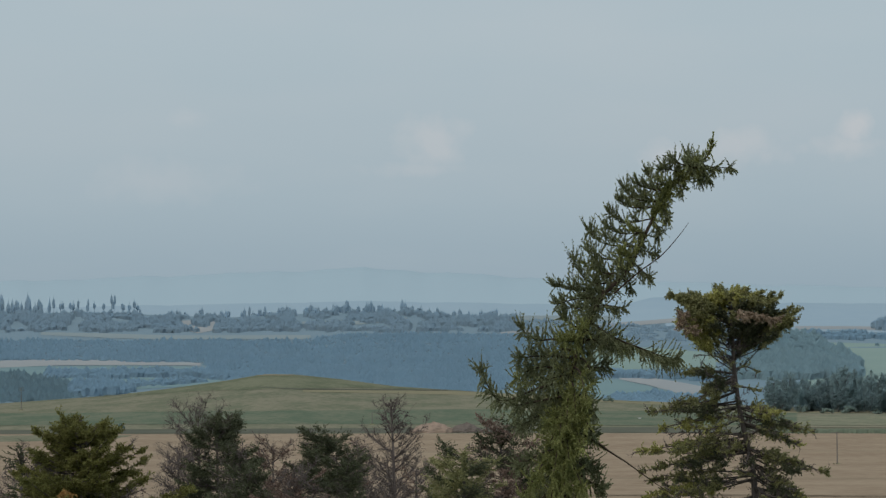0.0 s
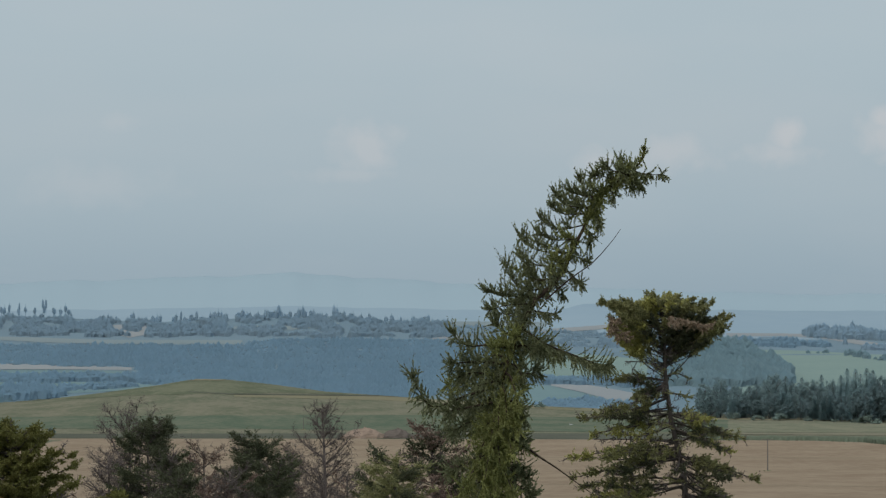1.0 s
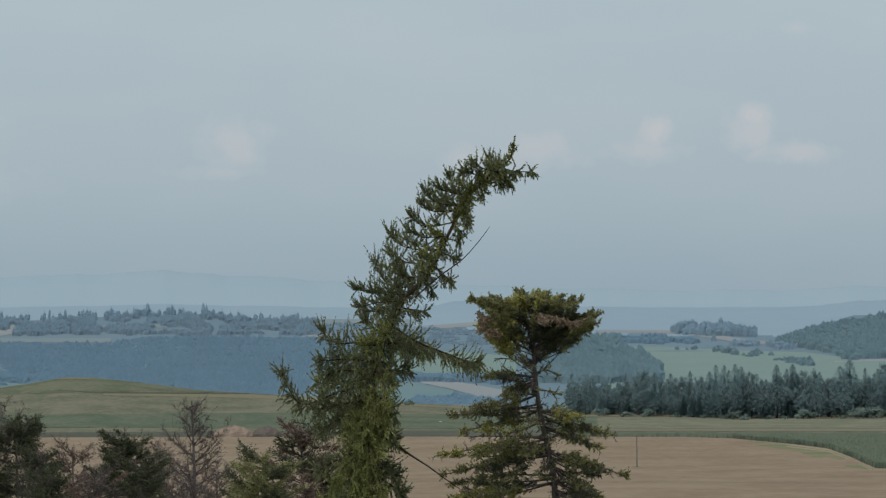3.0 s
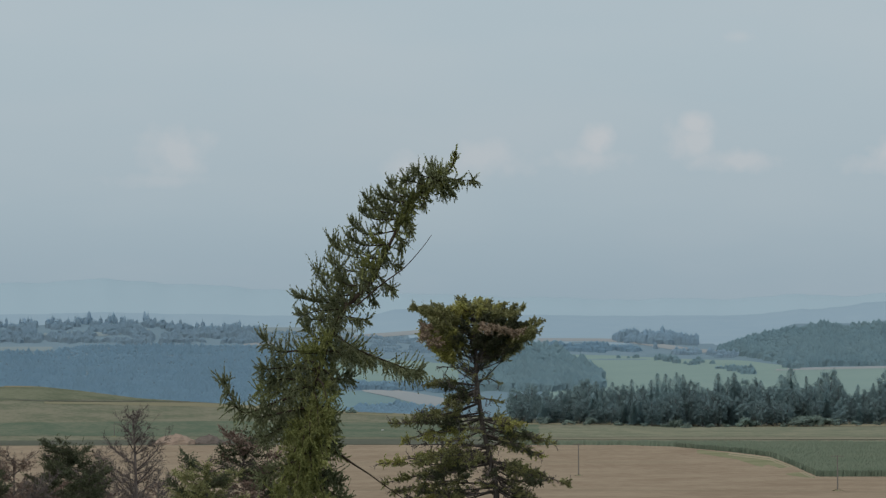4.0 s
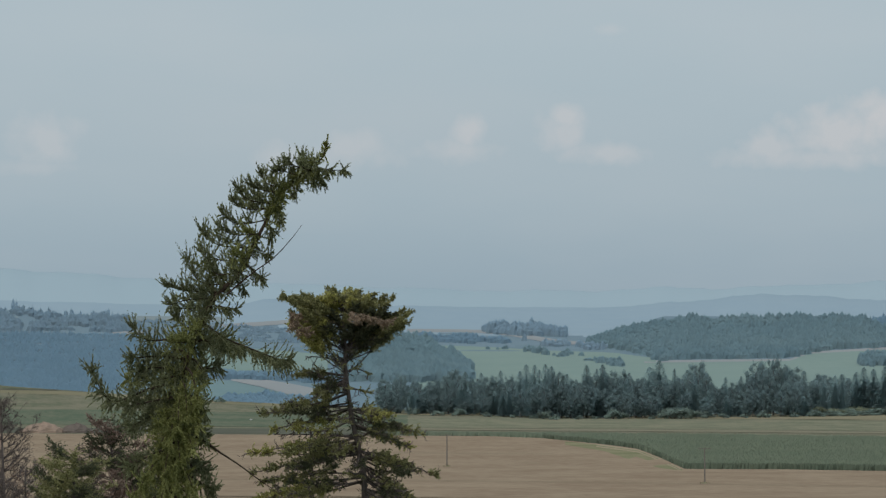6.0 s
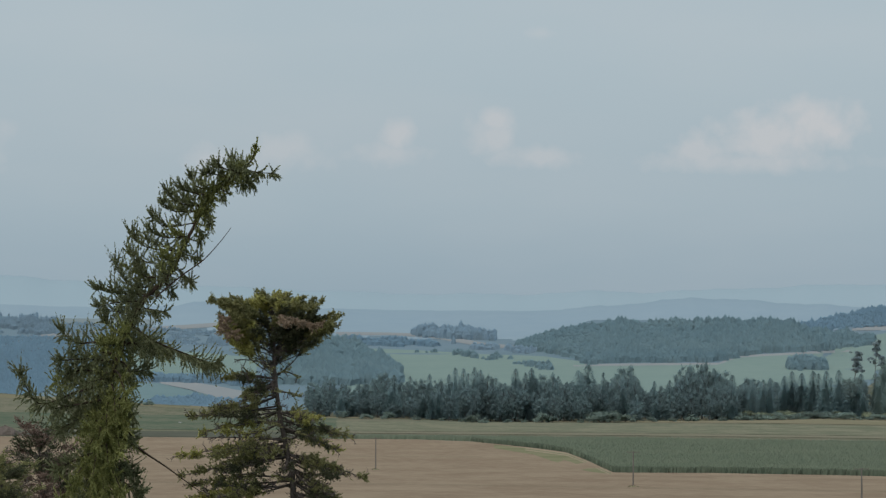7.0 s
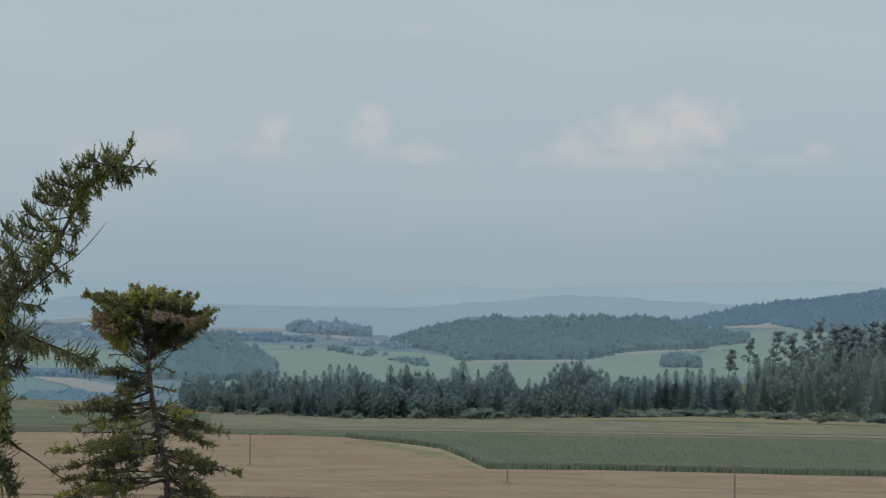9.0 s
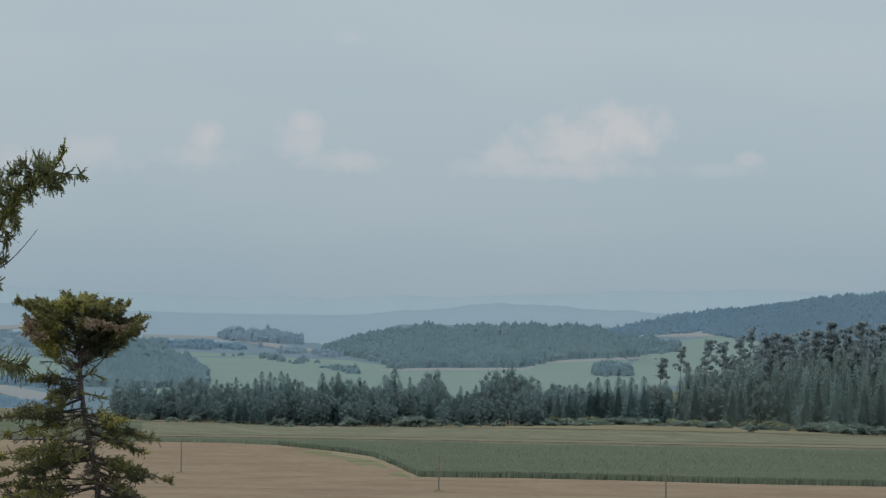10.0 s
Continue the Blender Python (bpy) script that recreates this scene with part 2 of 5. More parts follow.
def part(name, shape, mat, parent=None, label="", smooth=False):
    ob = new(name, shape.mesh(name, mat, smooth))
    if parent is not None:
        ob.parent = parent
    if label:
        ob["label"] = label
    return ob


def tube(shape, pts, radii, sides=6):
    """A tapered, bent rod through pts with a closed tip."""
    pts = [Vector(p) for p in pts]
    rings = []
    for i, p in enumerate(pts):
        t = (pts[min(i + 1, len(pts) - 1)] - pts[max(i - 1, 0)])
        t = t.normalized() if t.length > 1e-9 else Vector((0, 0, 1))
        a = t.cross(Vector((0.31, 0.3, 0.17))).normalized()
        b = t.cross(a)
        rings.append([p + (a * math.cos(k * math.tau / sides) + b * math.sin(k * math.tau / sides)) * radii[i] for k in range(sides)])
    verts = [q for ring in rings for q in ring]
    faces = []
    for i in range(len(pts) - 1):
        for k in range(sides):
            k2 = (k + 1) % sides
            faces.append([i * sides + k, i * sides + k2, (i + 1) * sides + k2, (i + 1) * sides + k])
    faces.append(list(range((len(pts) - 1) * sides, len(pts) * sides)))
    faces.append(list(range(sides))[::-1])
    shape.add([tuple(q) for q in verts], faces)


def curve(pts, n):
    """n + 1 points on a smooth line through pts (Catmull-Rom)."""
    p = np.array([tuple(q) for q in pts], dtype=float)
    if len(p) == 2:
        return p[0] + (p[1] - p[0]) * np.linspace(0, 1, n + 1)[:, None]
    q = np.vstack([2 * p[0] - p[1], p, 2 * p[-1] - p[-2]])
    out = []
    for s in np.linspace(0, len(p) - 1 - 1e-9, n + 1):
        i = int(s)
        t = s - i
        a, b, c, d = q[i], q[i + 1], q[i + 2], q[i + 3]
        out.append(0.5 * ((2 * b) + (c - a) * t + (2 * a - 5 * b + 4 * c - d) * t * t + (3 * b - a - 3 * c + d) * t ** 3))
    return np.array(out)


def unit(a):
    return a / np.maximum(np.linalg.norm(a, axis=-1, keepdims=True), 1e-9)


def needled(shape, rng, base, way, length, bend, k, nlen, nwid, spread=0.8, stem=0.003, crossed=2):
    """Shoots set with needles. base, way, bend: (N, 3); length: (N,)."""
    n = len(base)
    if n == 0:
        return
    way = unit(way)
    s = rng.random((n, k)) ** 0.9
    end_bias = np.linspace(0.02, 1, k)[None, :] * 0.7 + s * 0.3
    L = length[:, None, None]
    pos = base[:, None, :] + way[:, None, :] * L * end_bias[..., None] + bend[:, None, :] * L * end_bias[..., None] ** 2
    tang = unit(way[:, None, :] + 2 * bend[:, None, :] * end_bias[..., None])
    rnd = unit(rng.normal(size=(n, k, 3)))
    side = unit(rnd - (rnd * tang).sum(-1, keepdims=True) * tang)
    d = unit(tang * (1 - spread * 0.55) + side * spread)
    w = unit(np.cross(d, rng.normal(size=(n, k, 3)))) * nwid * 0.5
    ln = nlen * (0.7 + 0.6 * rng.random((n, k, 1)))
    verts = np.stack([pos - w, pos + w, pos + d * ln], 2).reshape(-1, 3)
    shape.add(verts, np.arange(len(verts)).reshape(-1, 3))
    # the shoot's own stem, two crossed slivers
    e = base + way * length[:, None] + bend * length[:, None]
    m = base + way * length[:, None] * 0.5 + bend * length[:, None] * 0.25
    for _ in range(crossed):
        w = unit(np.cross(way, rng.normal(size=(n, 3)))) * stem
        verts = np.stack([base - w, base + w, m + w * 0.7, m - w * 0.7, e], 1).reshape(-1, 3)
        i = np.arange(n)[:, None] * 5
        shape.add(verts, np.concatenate([i + np.array([[0, 1, 2]]), i + np.array([[0, 2, 3]]), i + np.array([[3, 2, 4]])]))


# ---------- the lie of the land ----------
HILL = [(0, 33.5), (32, 32), (60, 29.5), (100, 25.5), (200, 18.5), (350, 12), (520, 9), (660, 7.4), (800, 4.4), (987, 0.2), (1262, -1.0)]
CREST = [(-1200, 172), (-782, 161), (-584, 149), (-485, 138), (-385, 125), (-325, 115), (-266, 115), (-186, 124), (-86, 138), (34, 147), (293, 165), (562, 178),
         (770, 183), (869, 190), (1068, 188), (1368, 182), (1468, 179), (1567, 180), (1766, 188), (1932, 196), (2300, 205)]
FAR = [(2150, 205), (2400, 168), (2700, 129), (3000, 100), (3300, 76), (3600, 57), (3900, 42), (4200, 30), (4500, 19), (4700, 12), (4950, 8)]
RIDGE_LEFT = [(-1400, -4), (-781, 0), (-682, 4), (-583, 5), (-484, 10), (-384, 15), (-285, 10), (-185, 7), (-85, 5), (15, 14), (95, 17), (250, 30), (400, 40)]
RIDGE_RIGHT = [(1400, 36), (1446, 21), (1486, 9), (1566, -7), (1665, -19), (1764, -32), (1813, -40), (1930, -48), (2300, -57)]
HAZE_RIDGE = [(-1400, -45), (-780, -52), (-500, -60), (-300, -66), (-140, -72), (0, -62), (150, -52), (300, -46), (450, -40), (620, -34), (770, -30), (970, -30), (1070, -36), (1166, -34), (1266, -38), (1400, -44), (1500, -48), (1615, -50), (1764, -52), (2300, -40)]
BLUE_RIDGE = [(-1400, 24), (200, 24), (260, 16), (315, 2), (370, -16), (430, -13), (520, -4), (650, 0), (800, 2), (900, 5), (1000, 0), (1070, -8), (1150, -14), (1250, -25), (1350, -20), (1480, -10), (1560, -2), (1700, 10), (2300, 20)]


def dip(u, d):
    """How far below eye level the ground lies at bearing u and distance d (units of 1/K)."""
    u, d = np.broadcast_arrays(np.asarray(u, float), np.asarray(d, float))
    d1 = np.maximum(d, 1.0)
    near = (EYE - lerp_knots(d, HILL)) * K / d1
    crest = lerp_knots(u, CREST)
    edge = (EYE + 1.0) * K / 1262.0
    s = np.clip((d - 1262) / (1720 - 1262), 0, 1)
    v = np.where(d < 1262, near, edge + (crest - edge) * (s * 0.55 + 0.45 * s * s * (3 - 2 * s)))
    # behind the crest the land falls into a valley, but climbs under the pine wood
    wooded = np.clip((u - 1330) / 260.0, 0, 1)
    s = np.clip((d - 1720) / 260.0, 0, 1)
    v = np.where(d > 1720, crest + s * s * 70 * (1 - wooded) - wooded * np.clip((d - 1720) / 330, 0, 1) * 70, v)
    v = v - wooded * np.clip((d - 1640) / 80, 0, 1) * 8
    far = lerp_knots(d, FAR)

    def lump(centre, width):
        return np.exp(-((d - centre) / width) ** 2)

    far = far - (lerp_knots(4000, FAR) - lerp_knots(u, RIDGE_LEFT)) * np.clip((450 - u) / 300, 0, 1) * lump(4000, 230)
    far = far - (lerp_knots(3950, FAR) - lerp_knots(u, RIDGE_RIGHT)) * np.clip((u - 1380) / 60, 0, 1) * lump(3950, 260)
    far = far - (lerp_knots(4620, FAR) - lerp_knots(u, HAZE_RIDGE) + 1.2 * np.sin(u * 0.031) + 0.8 * np.sin(u * 0.083 + 1) + 0.6 * np.sin(u * 0.21) + 0.5 * np.sin(u * 0.47)) * lump(4620, 120)
    far = far - (lerp_knots(4350, FAR) - lerp_knots(u, BLUE_RIDGE) + 1.0 * np.sin(u * 0.043) + 0.7 * np.sin(u * 0.11 + 2) + 0.5 * np.sin(u * 0.29)) * lump(4350, 110)
    far = far - 52 * np.clip((u - 950) / 120, 0, 1) * np.clip((1500 - u) / 70, 0, 1) * lump(3430, 200)
    far = far - 48 * np.exp(-((u - 605) / 75) ** 2) * lump(2850, 130)
    s = np.clip((d - 1990) / 220, 0, 1)
    s = s * s * (3 - 2 * s)
    return np.where(d > 1990, v * (1 - s) + far * s, v)


U_FINE = np.arange(-1240, 2361, 12.0)
U_ALL = np.concatenate([U_FINE, np.linspace(2361, -1240 + math.tau * K, 60)[1:-1]])
U_LAND = np.where(U_ALL > 2360, np.interp(U_ALL, [2360, -1240 + math.tau * K], [2360, -1240]), U_ALL)   # the land closes round behind the lookout
D_RINGS = np.concatenate([[0.5, 8, 16, 24, 32, 45, 60, 80, 100, 130, 160, 200, 250, 300, 400, 520], np.arange(600, 1300, 35), np.arange(1300, 2100, 22), np.arange(2100, 4500, 50), np.arange(4500, 4951, 30)])
GRID_V = dip(U_LAND[:, None], D_RINGS[None, :])
GRID_Z = EYE - GRID_V * D_RINGS[None, :] / K


def ground_z(u, d):
    """Height of the ground sheet at bearing u, distance d."""
    u, d = np.asarray(u, float), np.asarray(d, float)
    i = np.clip(np.searchsorted(U_ALL, u) - 1, 0, len(U_ALL) - 2)
    j = np.clip(np.searchsorted(D_RINGS, d) - 1, 0, len(D_RINGS) - 2)
    a = np.clip((u - U_ALL[i]) / (U_ALL[i + 1] - U_ALL[i]), 0, 1)
    b = np.clip((d - D_RINGS[j]) / (D_RINGS[j + 1] - D_RINGS[j]), 0, 1)
    return (GRID_Z[i, j] * (1 - a) * (1 - b) + GRID_Z[i + 1, j] * a * (1 - b) + GRID_Z[i, j + 1] * (1 - a) * b + GRID_Z[i + 1, j + 1] * a * b)


def spot(u, v, d):
    """The place at bearing u, dip v, distance d."""
    a = u / K
    return Vector((d * math.sin(a), d * math.cos(a), EYE - v * d / K))


MARCH = np.arange(640, 4900, 2.0)


def reach(u, v, start=640.0):
    """Distance at which the line at bearing u and dip v comes down on the ground."""
    out = []
    for uu, vv in zip(np.ravel(u), np.ravel(v)):
        m = MARCH[MARCH >= start]
        dv = (EYE - ground_z(np.full(len(m), uu), m)) * K / m
        hit = np.nonzero(dv <= vv)[0]
        out.append(m[hit[0]] if len(hit) else 0.0)
    return np.array(out).reshape(np.shape(u))


def make_ground():
    nu, nd = len(U_ALL), len(D_RINGS)
    a = U_ALL / K
    xs, ys = np.sin(a)[:, None] * D_RINGS, np.cos(a)[:, None] * D_RINGS
    verts = np.stack([xs, ys, GRID_Z], -1).reshape(-1, 3)
    faces, slots = [], []
    for i in range(nu):
        i2 = (i + 1) % nu
        for j in range(nd - 1):
            faces.append([i * nd + j, i2 * nd + j, i2 * nd + j + 1, i * nd + j + 1][::-1])
            # farther faces get the colours with more haze mixed in
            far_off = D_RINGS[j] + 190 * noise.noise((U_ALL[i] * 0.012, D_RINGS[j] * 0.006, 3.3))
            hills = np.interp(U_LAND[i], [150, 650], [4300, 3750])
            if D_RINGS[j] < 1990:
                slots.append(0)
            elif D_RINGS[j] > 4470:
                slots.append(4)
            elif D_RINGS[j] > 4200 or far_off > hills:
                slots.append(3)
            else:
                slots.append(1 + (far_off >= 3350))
    faces.append([i * nd for i in range(nu)])
    slots.append(0)
    s = Shape().add(verts, faces)
    ob = part("ground", s, M["pasture"], smooth=True)
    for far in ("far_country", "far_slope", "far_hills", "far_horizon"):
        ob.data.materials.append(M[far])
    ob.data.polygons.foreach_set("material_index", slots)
    return tagged(ob, "rolling farmland with pasture falling away to a hazy valley", "ground", kind="structure")


make_ground()


def field(name, u0, u1, top, bottom, mat, label, lift=0.09, nu=60, nv=8, category="field", start=640.0):
    """A sheet of crop or grass laid over the ground between two dips, from bearing u0 to u1."""
    us = np.linspace(u0, u1, nu)
    t, b = lerp_knots(us, top), lerp_knots(us, bottom)
    uu = np.repeat(us[:, None], nv, 1)
    vv = b[:, None] + (t - b)[:, None] * np.linspace(0, 1, nv)
    dd = reach(uu, vv, start)
    z = ground_z(uu, dd) + lift
    verts = np.stack([dd * np.sin(uu / K), dd * np.cos(uu / K), z], -1).reshape(-1, 3)
    faces = []
    for i in range(nu - 1):
        for j in range(nv - 1):
            q = [i * nv + j, (i + 1) * nv + j, (i + 1) * nv + j + 1, i * nv + j + 1]
            d4 = dd.reshape(-1)[q]
            if d4.min() > 0 and d4.max() - d4.min() < 0.2 * d4.max():
                faces.append(q)
    ob = part(name, Shape().add(verts, faces), mat, smooth=True)
    return tagged(ob, label, category, kind="structure")


FIELD_EDGE = [(-1240, 212), (-782, 216), (-386, 220), (13, 223), (611, 227), (770, 228), (869, 232), (969, 242), (1029, 250), (1069, 266), (1110, 285), (1269, 285), (1469, 287), (1668, 290), (1933, 291), (2360, 293)]
field("stubble_field", -1240, 2360, FIELD_EDGE, [(-1240, 420), (2360, 420)], M["stubble"], "bare tan stubble field with faint tractor lines", nu=160, nv=14)
field("plough_strip", -1240, 622, [(-1240, 205), (-386, 211), (313, 214), (900, 218)], [(-1240, 211), (-386, 219), (611, 226), (900, 230)], M["bare_earth"], "dark earth verge along the edge of the stubble", nu=90, nv=4)
field("green_strip", -1240, 622, [(-1240, 179), (14, 180), (313, 185), (900, 196)], [(-1240, 198), (-386, 202), (313, 211), (900, 214)], M["strip_green"], "strip of low green crop below the hill", nu=90, nv=5)
field("hill_top_grass", -640, 60, [(-640, 153), (-485, 139), (-385, 126.5), (-325, 116.5), (-266, 116.5), (-186, 125.5), (-86, 139.5), (60, 149)], [(-640, 153), (-435, 144), (-286, 141), (-146, 140), (60, 149)], M["hill_grass"], "green grassy top of the low hill", nu=70, nv=6)
field("mown_strip", -250, 420, [(-250, 143.5), (14, 147.5), (420, 172)], [(-250, 147), (14, 154), (420, 177)], M["hill_tan"], "pale mown strip along the hill's shoulder", nu=60, nv=3)
field("hill_path", -330, 330, [(-330, 137), (-250, 141.3), (14, 145.2), (330, 163.6)], [(-330, 138.2), (-250, 142.8), (14, 147), (330, 165.4)], M["bare_earth"], "dark worn path across the grassy hill", lift=0.14, nu=60, nv=2, category="path")
field("bare_crest", -338, -268, [(-338, 115.6), (-300, 115.4), (-268, 116.6)], [(-338, 117.6), (-300, 117.8), (-268, 118)], M["hill_tan"], "bare sandy patch on the hill's crest", lift=0.16, nu=20, nv=3)
field("dry_verge", 575, 2360, [(575, 186), (770, 187), (1000, 190), (1300, 188), (1600, 187), (2360, 205)], [(575, 190.5), (770, 192), (1000, 196.5), (1368, 196.5), (1766, 200), (2360, 209)], M["hill_tan"], "dry tan grass along the wood's foot", lift=0.12, nu=80, nv=3)
field("farm_track", 560, 2360, [(-200, 207), (670, 214.5), (1149, 216.5), (1568, 219), (1932, 220), (2360, 221)], [(-200, 208.5), (670, 217), (1149, 219.5), (1568, 222), (1932, 223.5), (2360, 225)], M["track"], "pale dusty farm track between crops", lift=0.16, nu=90, nv=3, category="track")
field("upper_crop", 620, 2360, [(620, 196), (1368, 198), (1766, 203), (2360, 210)], [(620, 213), (1149, 215), (1568, 217.5), (2360, 219)], M["upper_crop"], "green and tan crop between the track and the wood", nu=80, nv=5)

field("weedy_corner", 900, 1106, [(900, 237), (969, 244), (1029, 252), (1069, 268), (1106, 285)], [(900, 243), (969, 254), (1029, 274), (1069, 284), (1106, 288)], M["weedy"], "weedy yellow-green corner of the stubble", lift=0.105, nu=40, nv=5)
for lift, (a, b) in enumerate(((1.2, 3.0), (4.6, 6.2))):
    field("cut_swath", 955, 1104, [(955, 240.5 + a), (1029, 250 + a), (1069, 266 + a), (1104, 283 + a)], [(955, 240.5 + b), (1029, 250 + b), (1069, 266 + b), (1104, 283 + b)], M["swath"], "pale cut swath along the maize edge", lift=0.12 + 0.01 * lift, nu=30, nv=3, category="swath")
for n, (v0, v1) in enumerate(((252, 262), (268, 280), (300, 318), (330, 352))):
    for gap in (0, 1.6):
        field("tyre_mark", -900, 880 if n < 2 else 1900, [(-900, v0 + gap), (500, v0 + 4 + gap), (1900, v1 + gap)], [(-900, v0 + gap + 0.7), (500, v0 + 4.8 + gap), (1900, v1 + gap + 0.8)], M["tyre_mark"], "pale tyre mark pressed in the stubble", lift=0.1, nu=90, nv=2, category="tyre mark")

# distant fields, their colours tinted for the haze before them
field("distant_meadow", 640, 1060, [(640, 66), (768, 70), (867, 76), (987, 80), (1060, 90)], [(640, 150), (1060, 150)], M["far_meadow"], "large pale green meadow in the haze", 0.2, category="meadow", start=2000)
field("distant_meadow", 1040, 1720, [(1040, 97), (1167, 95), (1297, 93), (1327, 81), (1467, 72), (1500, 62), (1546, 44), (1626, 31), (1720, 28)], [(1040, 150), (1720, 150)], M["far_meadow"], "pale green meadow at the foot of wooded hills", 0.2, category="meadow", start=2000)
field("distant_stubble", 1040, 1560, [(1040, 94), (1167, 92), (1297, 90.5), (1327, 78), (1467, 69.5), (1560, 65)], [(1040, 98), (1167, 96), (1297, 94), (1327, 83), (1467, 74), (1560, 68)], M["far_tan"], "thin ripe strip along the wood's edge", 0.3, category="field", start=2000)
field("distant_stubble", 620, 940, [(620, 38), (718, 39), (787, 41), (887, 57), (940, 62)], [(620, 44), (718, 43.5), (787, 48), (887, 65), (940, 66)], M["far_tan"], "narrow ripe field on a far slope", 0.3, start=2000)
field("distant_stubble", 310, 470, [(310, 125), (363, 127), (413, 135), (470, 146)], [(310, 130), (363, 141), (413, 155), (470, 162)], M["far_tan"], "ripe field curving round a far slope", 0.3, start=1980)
field("distant_crop", 180, 420, [(180, 130), (310, 130), (363, 142), (420, 156)], [(180, 165), (420, 178)], M["far_teal"], "valley crop, tinted blue for haze", 0.2, start=1980)
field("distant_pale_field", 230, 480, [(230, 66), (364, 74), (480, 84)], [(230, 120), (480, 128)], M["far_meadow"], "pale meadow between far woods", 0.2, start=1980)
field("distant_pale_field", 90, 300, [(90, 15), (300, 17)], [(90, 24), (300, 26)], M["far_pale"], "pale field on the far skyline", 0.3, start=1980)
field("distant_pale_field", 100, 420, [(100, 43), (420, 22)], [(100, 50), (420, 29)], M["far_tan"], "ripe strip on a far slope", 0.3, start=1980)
field("distant_stubble", -1240, -430, [(-1240, 84), (-782, 86.5), (-683, 85), (-534, 90), (-430, 94)], [(-1240, 104), (-782, 99), (-683, 96), (-534, 97), (-430, 99)], M["far_tan"], "ripe field lying in front of hazy woods", 0.3, start=1980)
field("distant_meadow", -1240, -440, [(-1240, 99), (-584, 97), (-440, 100)], [(-1240, 116), (-584, 112), (-440, 110)], M["far_teal"], "meadow beside a ripe field, tinted blue for haze", 0.2, start=1980)
field("distant_meadow", -690, -380, [(-690, 118), (-584, 117), (-455, 121), (-380, 121)], [(-690, 128), (-584, 141), (-380, 132)], M["far_teal"], "small meadow behind the hill, tinted blue for haze", 0.2, start=1980)
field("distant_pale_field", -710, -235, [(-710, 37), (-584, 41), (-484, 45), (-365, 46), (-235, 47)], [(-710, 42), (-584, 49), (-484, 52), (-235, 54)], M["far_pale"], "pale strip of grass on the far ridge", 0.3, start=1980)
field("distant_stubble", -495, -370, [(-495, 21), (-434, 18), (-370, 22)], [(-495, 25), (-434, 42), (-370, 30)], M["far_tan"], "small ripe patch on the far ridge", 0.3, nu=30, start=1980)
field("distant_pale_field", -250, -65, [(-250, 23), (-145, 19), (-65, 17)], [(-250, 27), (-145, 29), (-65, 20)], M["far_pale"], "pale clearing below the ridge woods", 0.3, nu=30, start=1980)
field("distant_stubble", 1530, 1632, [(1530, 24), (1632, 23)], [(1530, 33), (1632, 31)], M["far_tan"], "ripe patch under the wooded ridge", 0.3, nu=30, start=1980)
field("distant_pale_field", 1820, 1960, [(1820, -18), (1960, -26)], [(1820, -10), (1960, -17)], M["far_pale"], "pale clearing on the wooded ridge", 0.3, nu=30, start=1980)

# ---------- distant woods, haze in the leaf colour ---


def blob_tree(shape, rng, x, y, z, h, w, pointed, sink=0.0):
    """A small far tree: a lumpy crown of stacked, jittered rings."""
    sides = 5
    prof = [(-0.06, 0.8), (0.35, 1.0), (0.68, 0.62)] if pointed else [(-0.06, 0.9), (0.38, 1.0), (0.76, rng.uniform(0.65, 0.9))]
    a0 = rng.random() * 6.3
    verts = [(x, y, z - 1.5)]
    z -= sink * h
    for fz, fr in prof:
        for k in range(sides):
            r = w * 0.5 * fr * (0.75 + 0.5 * rng.random())
            a = a0 + k * math.tau / sides + fz
            verts.append((x + r * math.cos(a), y + r * math.sin(a), z + h * (fz + 0.08 * (rng.random() - 0.5))))
    verts.append((x, y, z + h))
    faces = []
    for ring in range(2):
        for k in range(sides):
            k2 = (k + 1) % sides
            p, q = 1 + ring * sides, 1 + (ring + 1) * sides
            faces.append([p + k, p + k2, q + k2, q + k])
    for k in range(sides):
        k2 = (k + 1) % sides
        faces.append([0, 1 + k2, 1 + k])
        faces.append([1 + 2 * sides + k, 1 + 2 * sides + k2, 1 + 3 * sides])
    shape.add(verts, faces, (x, y, z + h * 0.1), 0.9)


def woods(name, u0, u1, top, bottom, mat, label, du=4.4, dv=3.2, h=(8, 14), w=(5, 9), pointed=0.4, seed=1, start=1980.0, gaps=0.0, sink=0.68):
    """A wood of many small trees over a stretch of far ground."""
    rng = np.random.default_rng(seed)
    s = Shape()
    for u in np.arange(u0, u1, du):
        t, b = lerp_knots(u, top), lerp_knots(u, bottom)
        if b < t:
            continue
        vs = np.arange(t, b + 0.1, dv)
        us = u + rng.uniform(-0.6, 0.6, len(vs)) * du
        vs = vs + rng.uniform(-0.5, 0.5, len(vs)) * dv
        ds = reach(us, vs, start)
        for uu, d in zip(us, ds):
            if d <= 0 or (gaps and noise.noise((uu * 0.03, d * 0.012, seed)) < gaps - 0.5):
                continue
            hh = rng.uniform(*h) * (1 + 0.55 * noise.noise((uu * 0.035, d * 0.01, seed + 0.5)))
            blob_tree(s, rng, d * math.sin(uu / K), d * math.cos(uu / K), float(ground_z(uu, d)), hh, rng.uniform(*w), rng.random() < pointed, sink)
    return tagged(part(name, s, mat, smooth=True), label, "woods", kind="stuff")


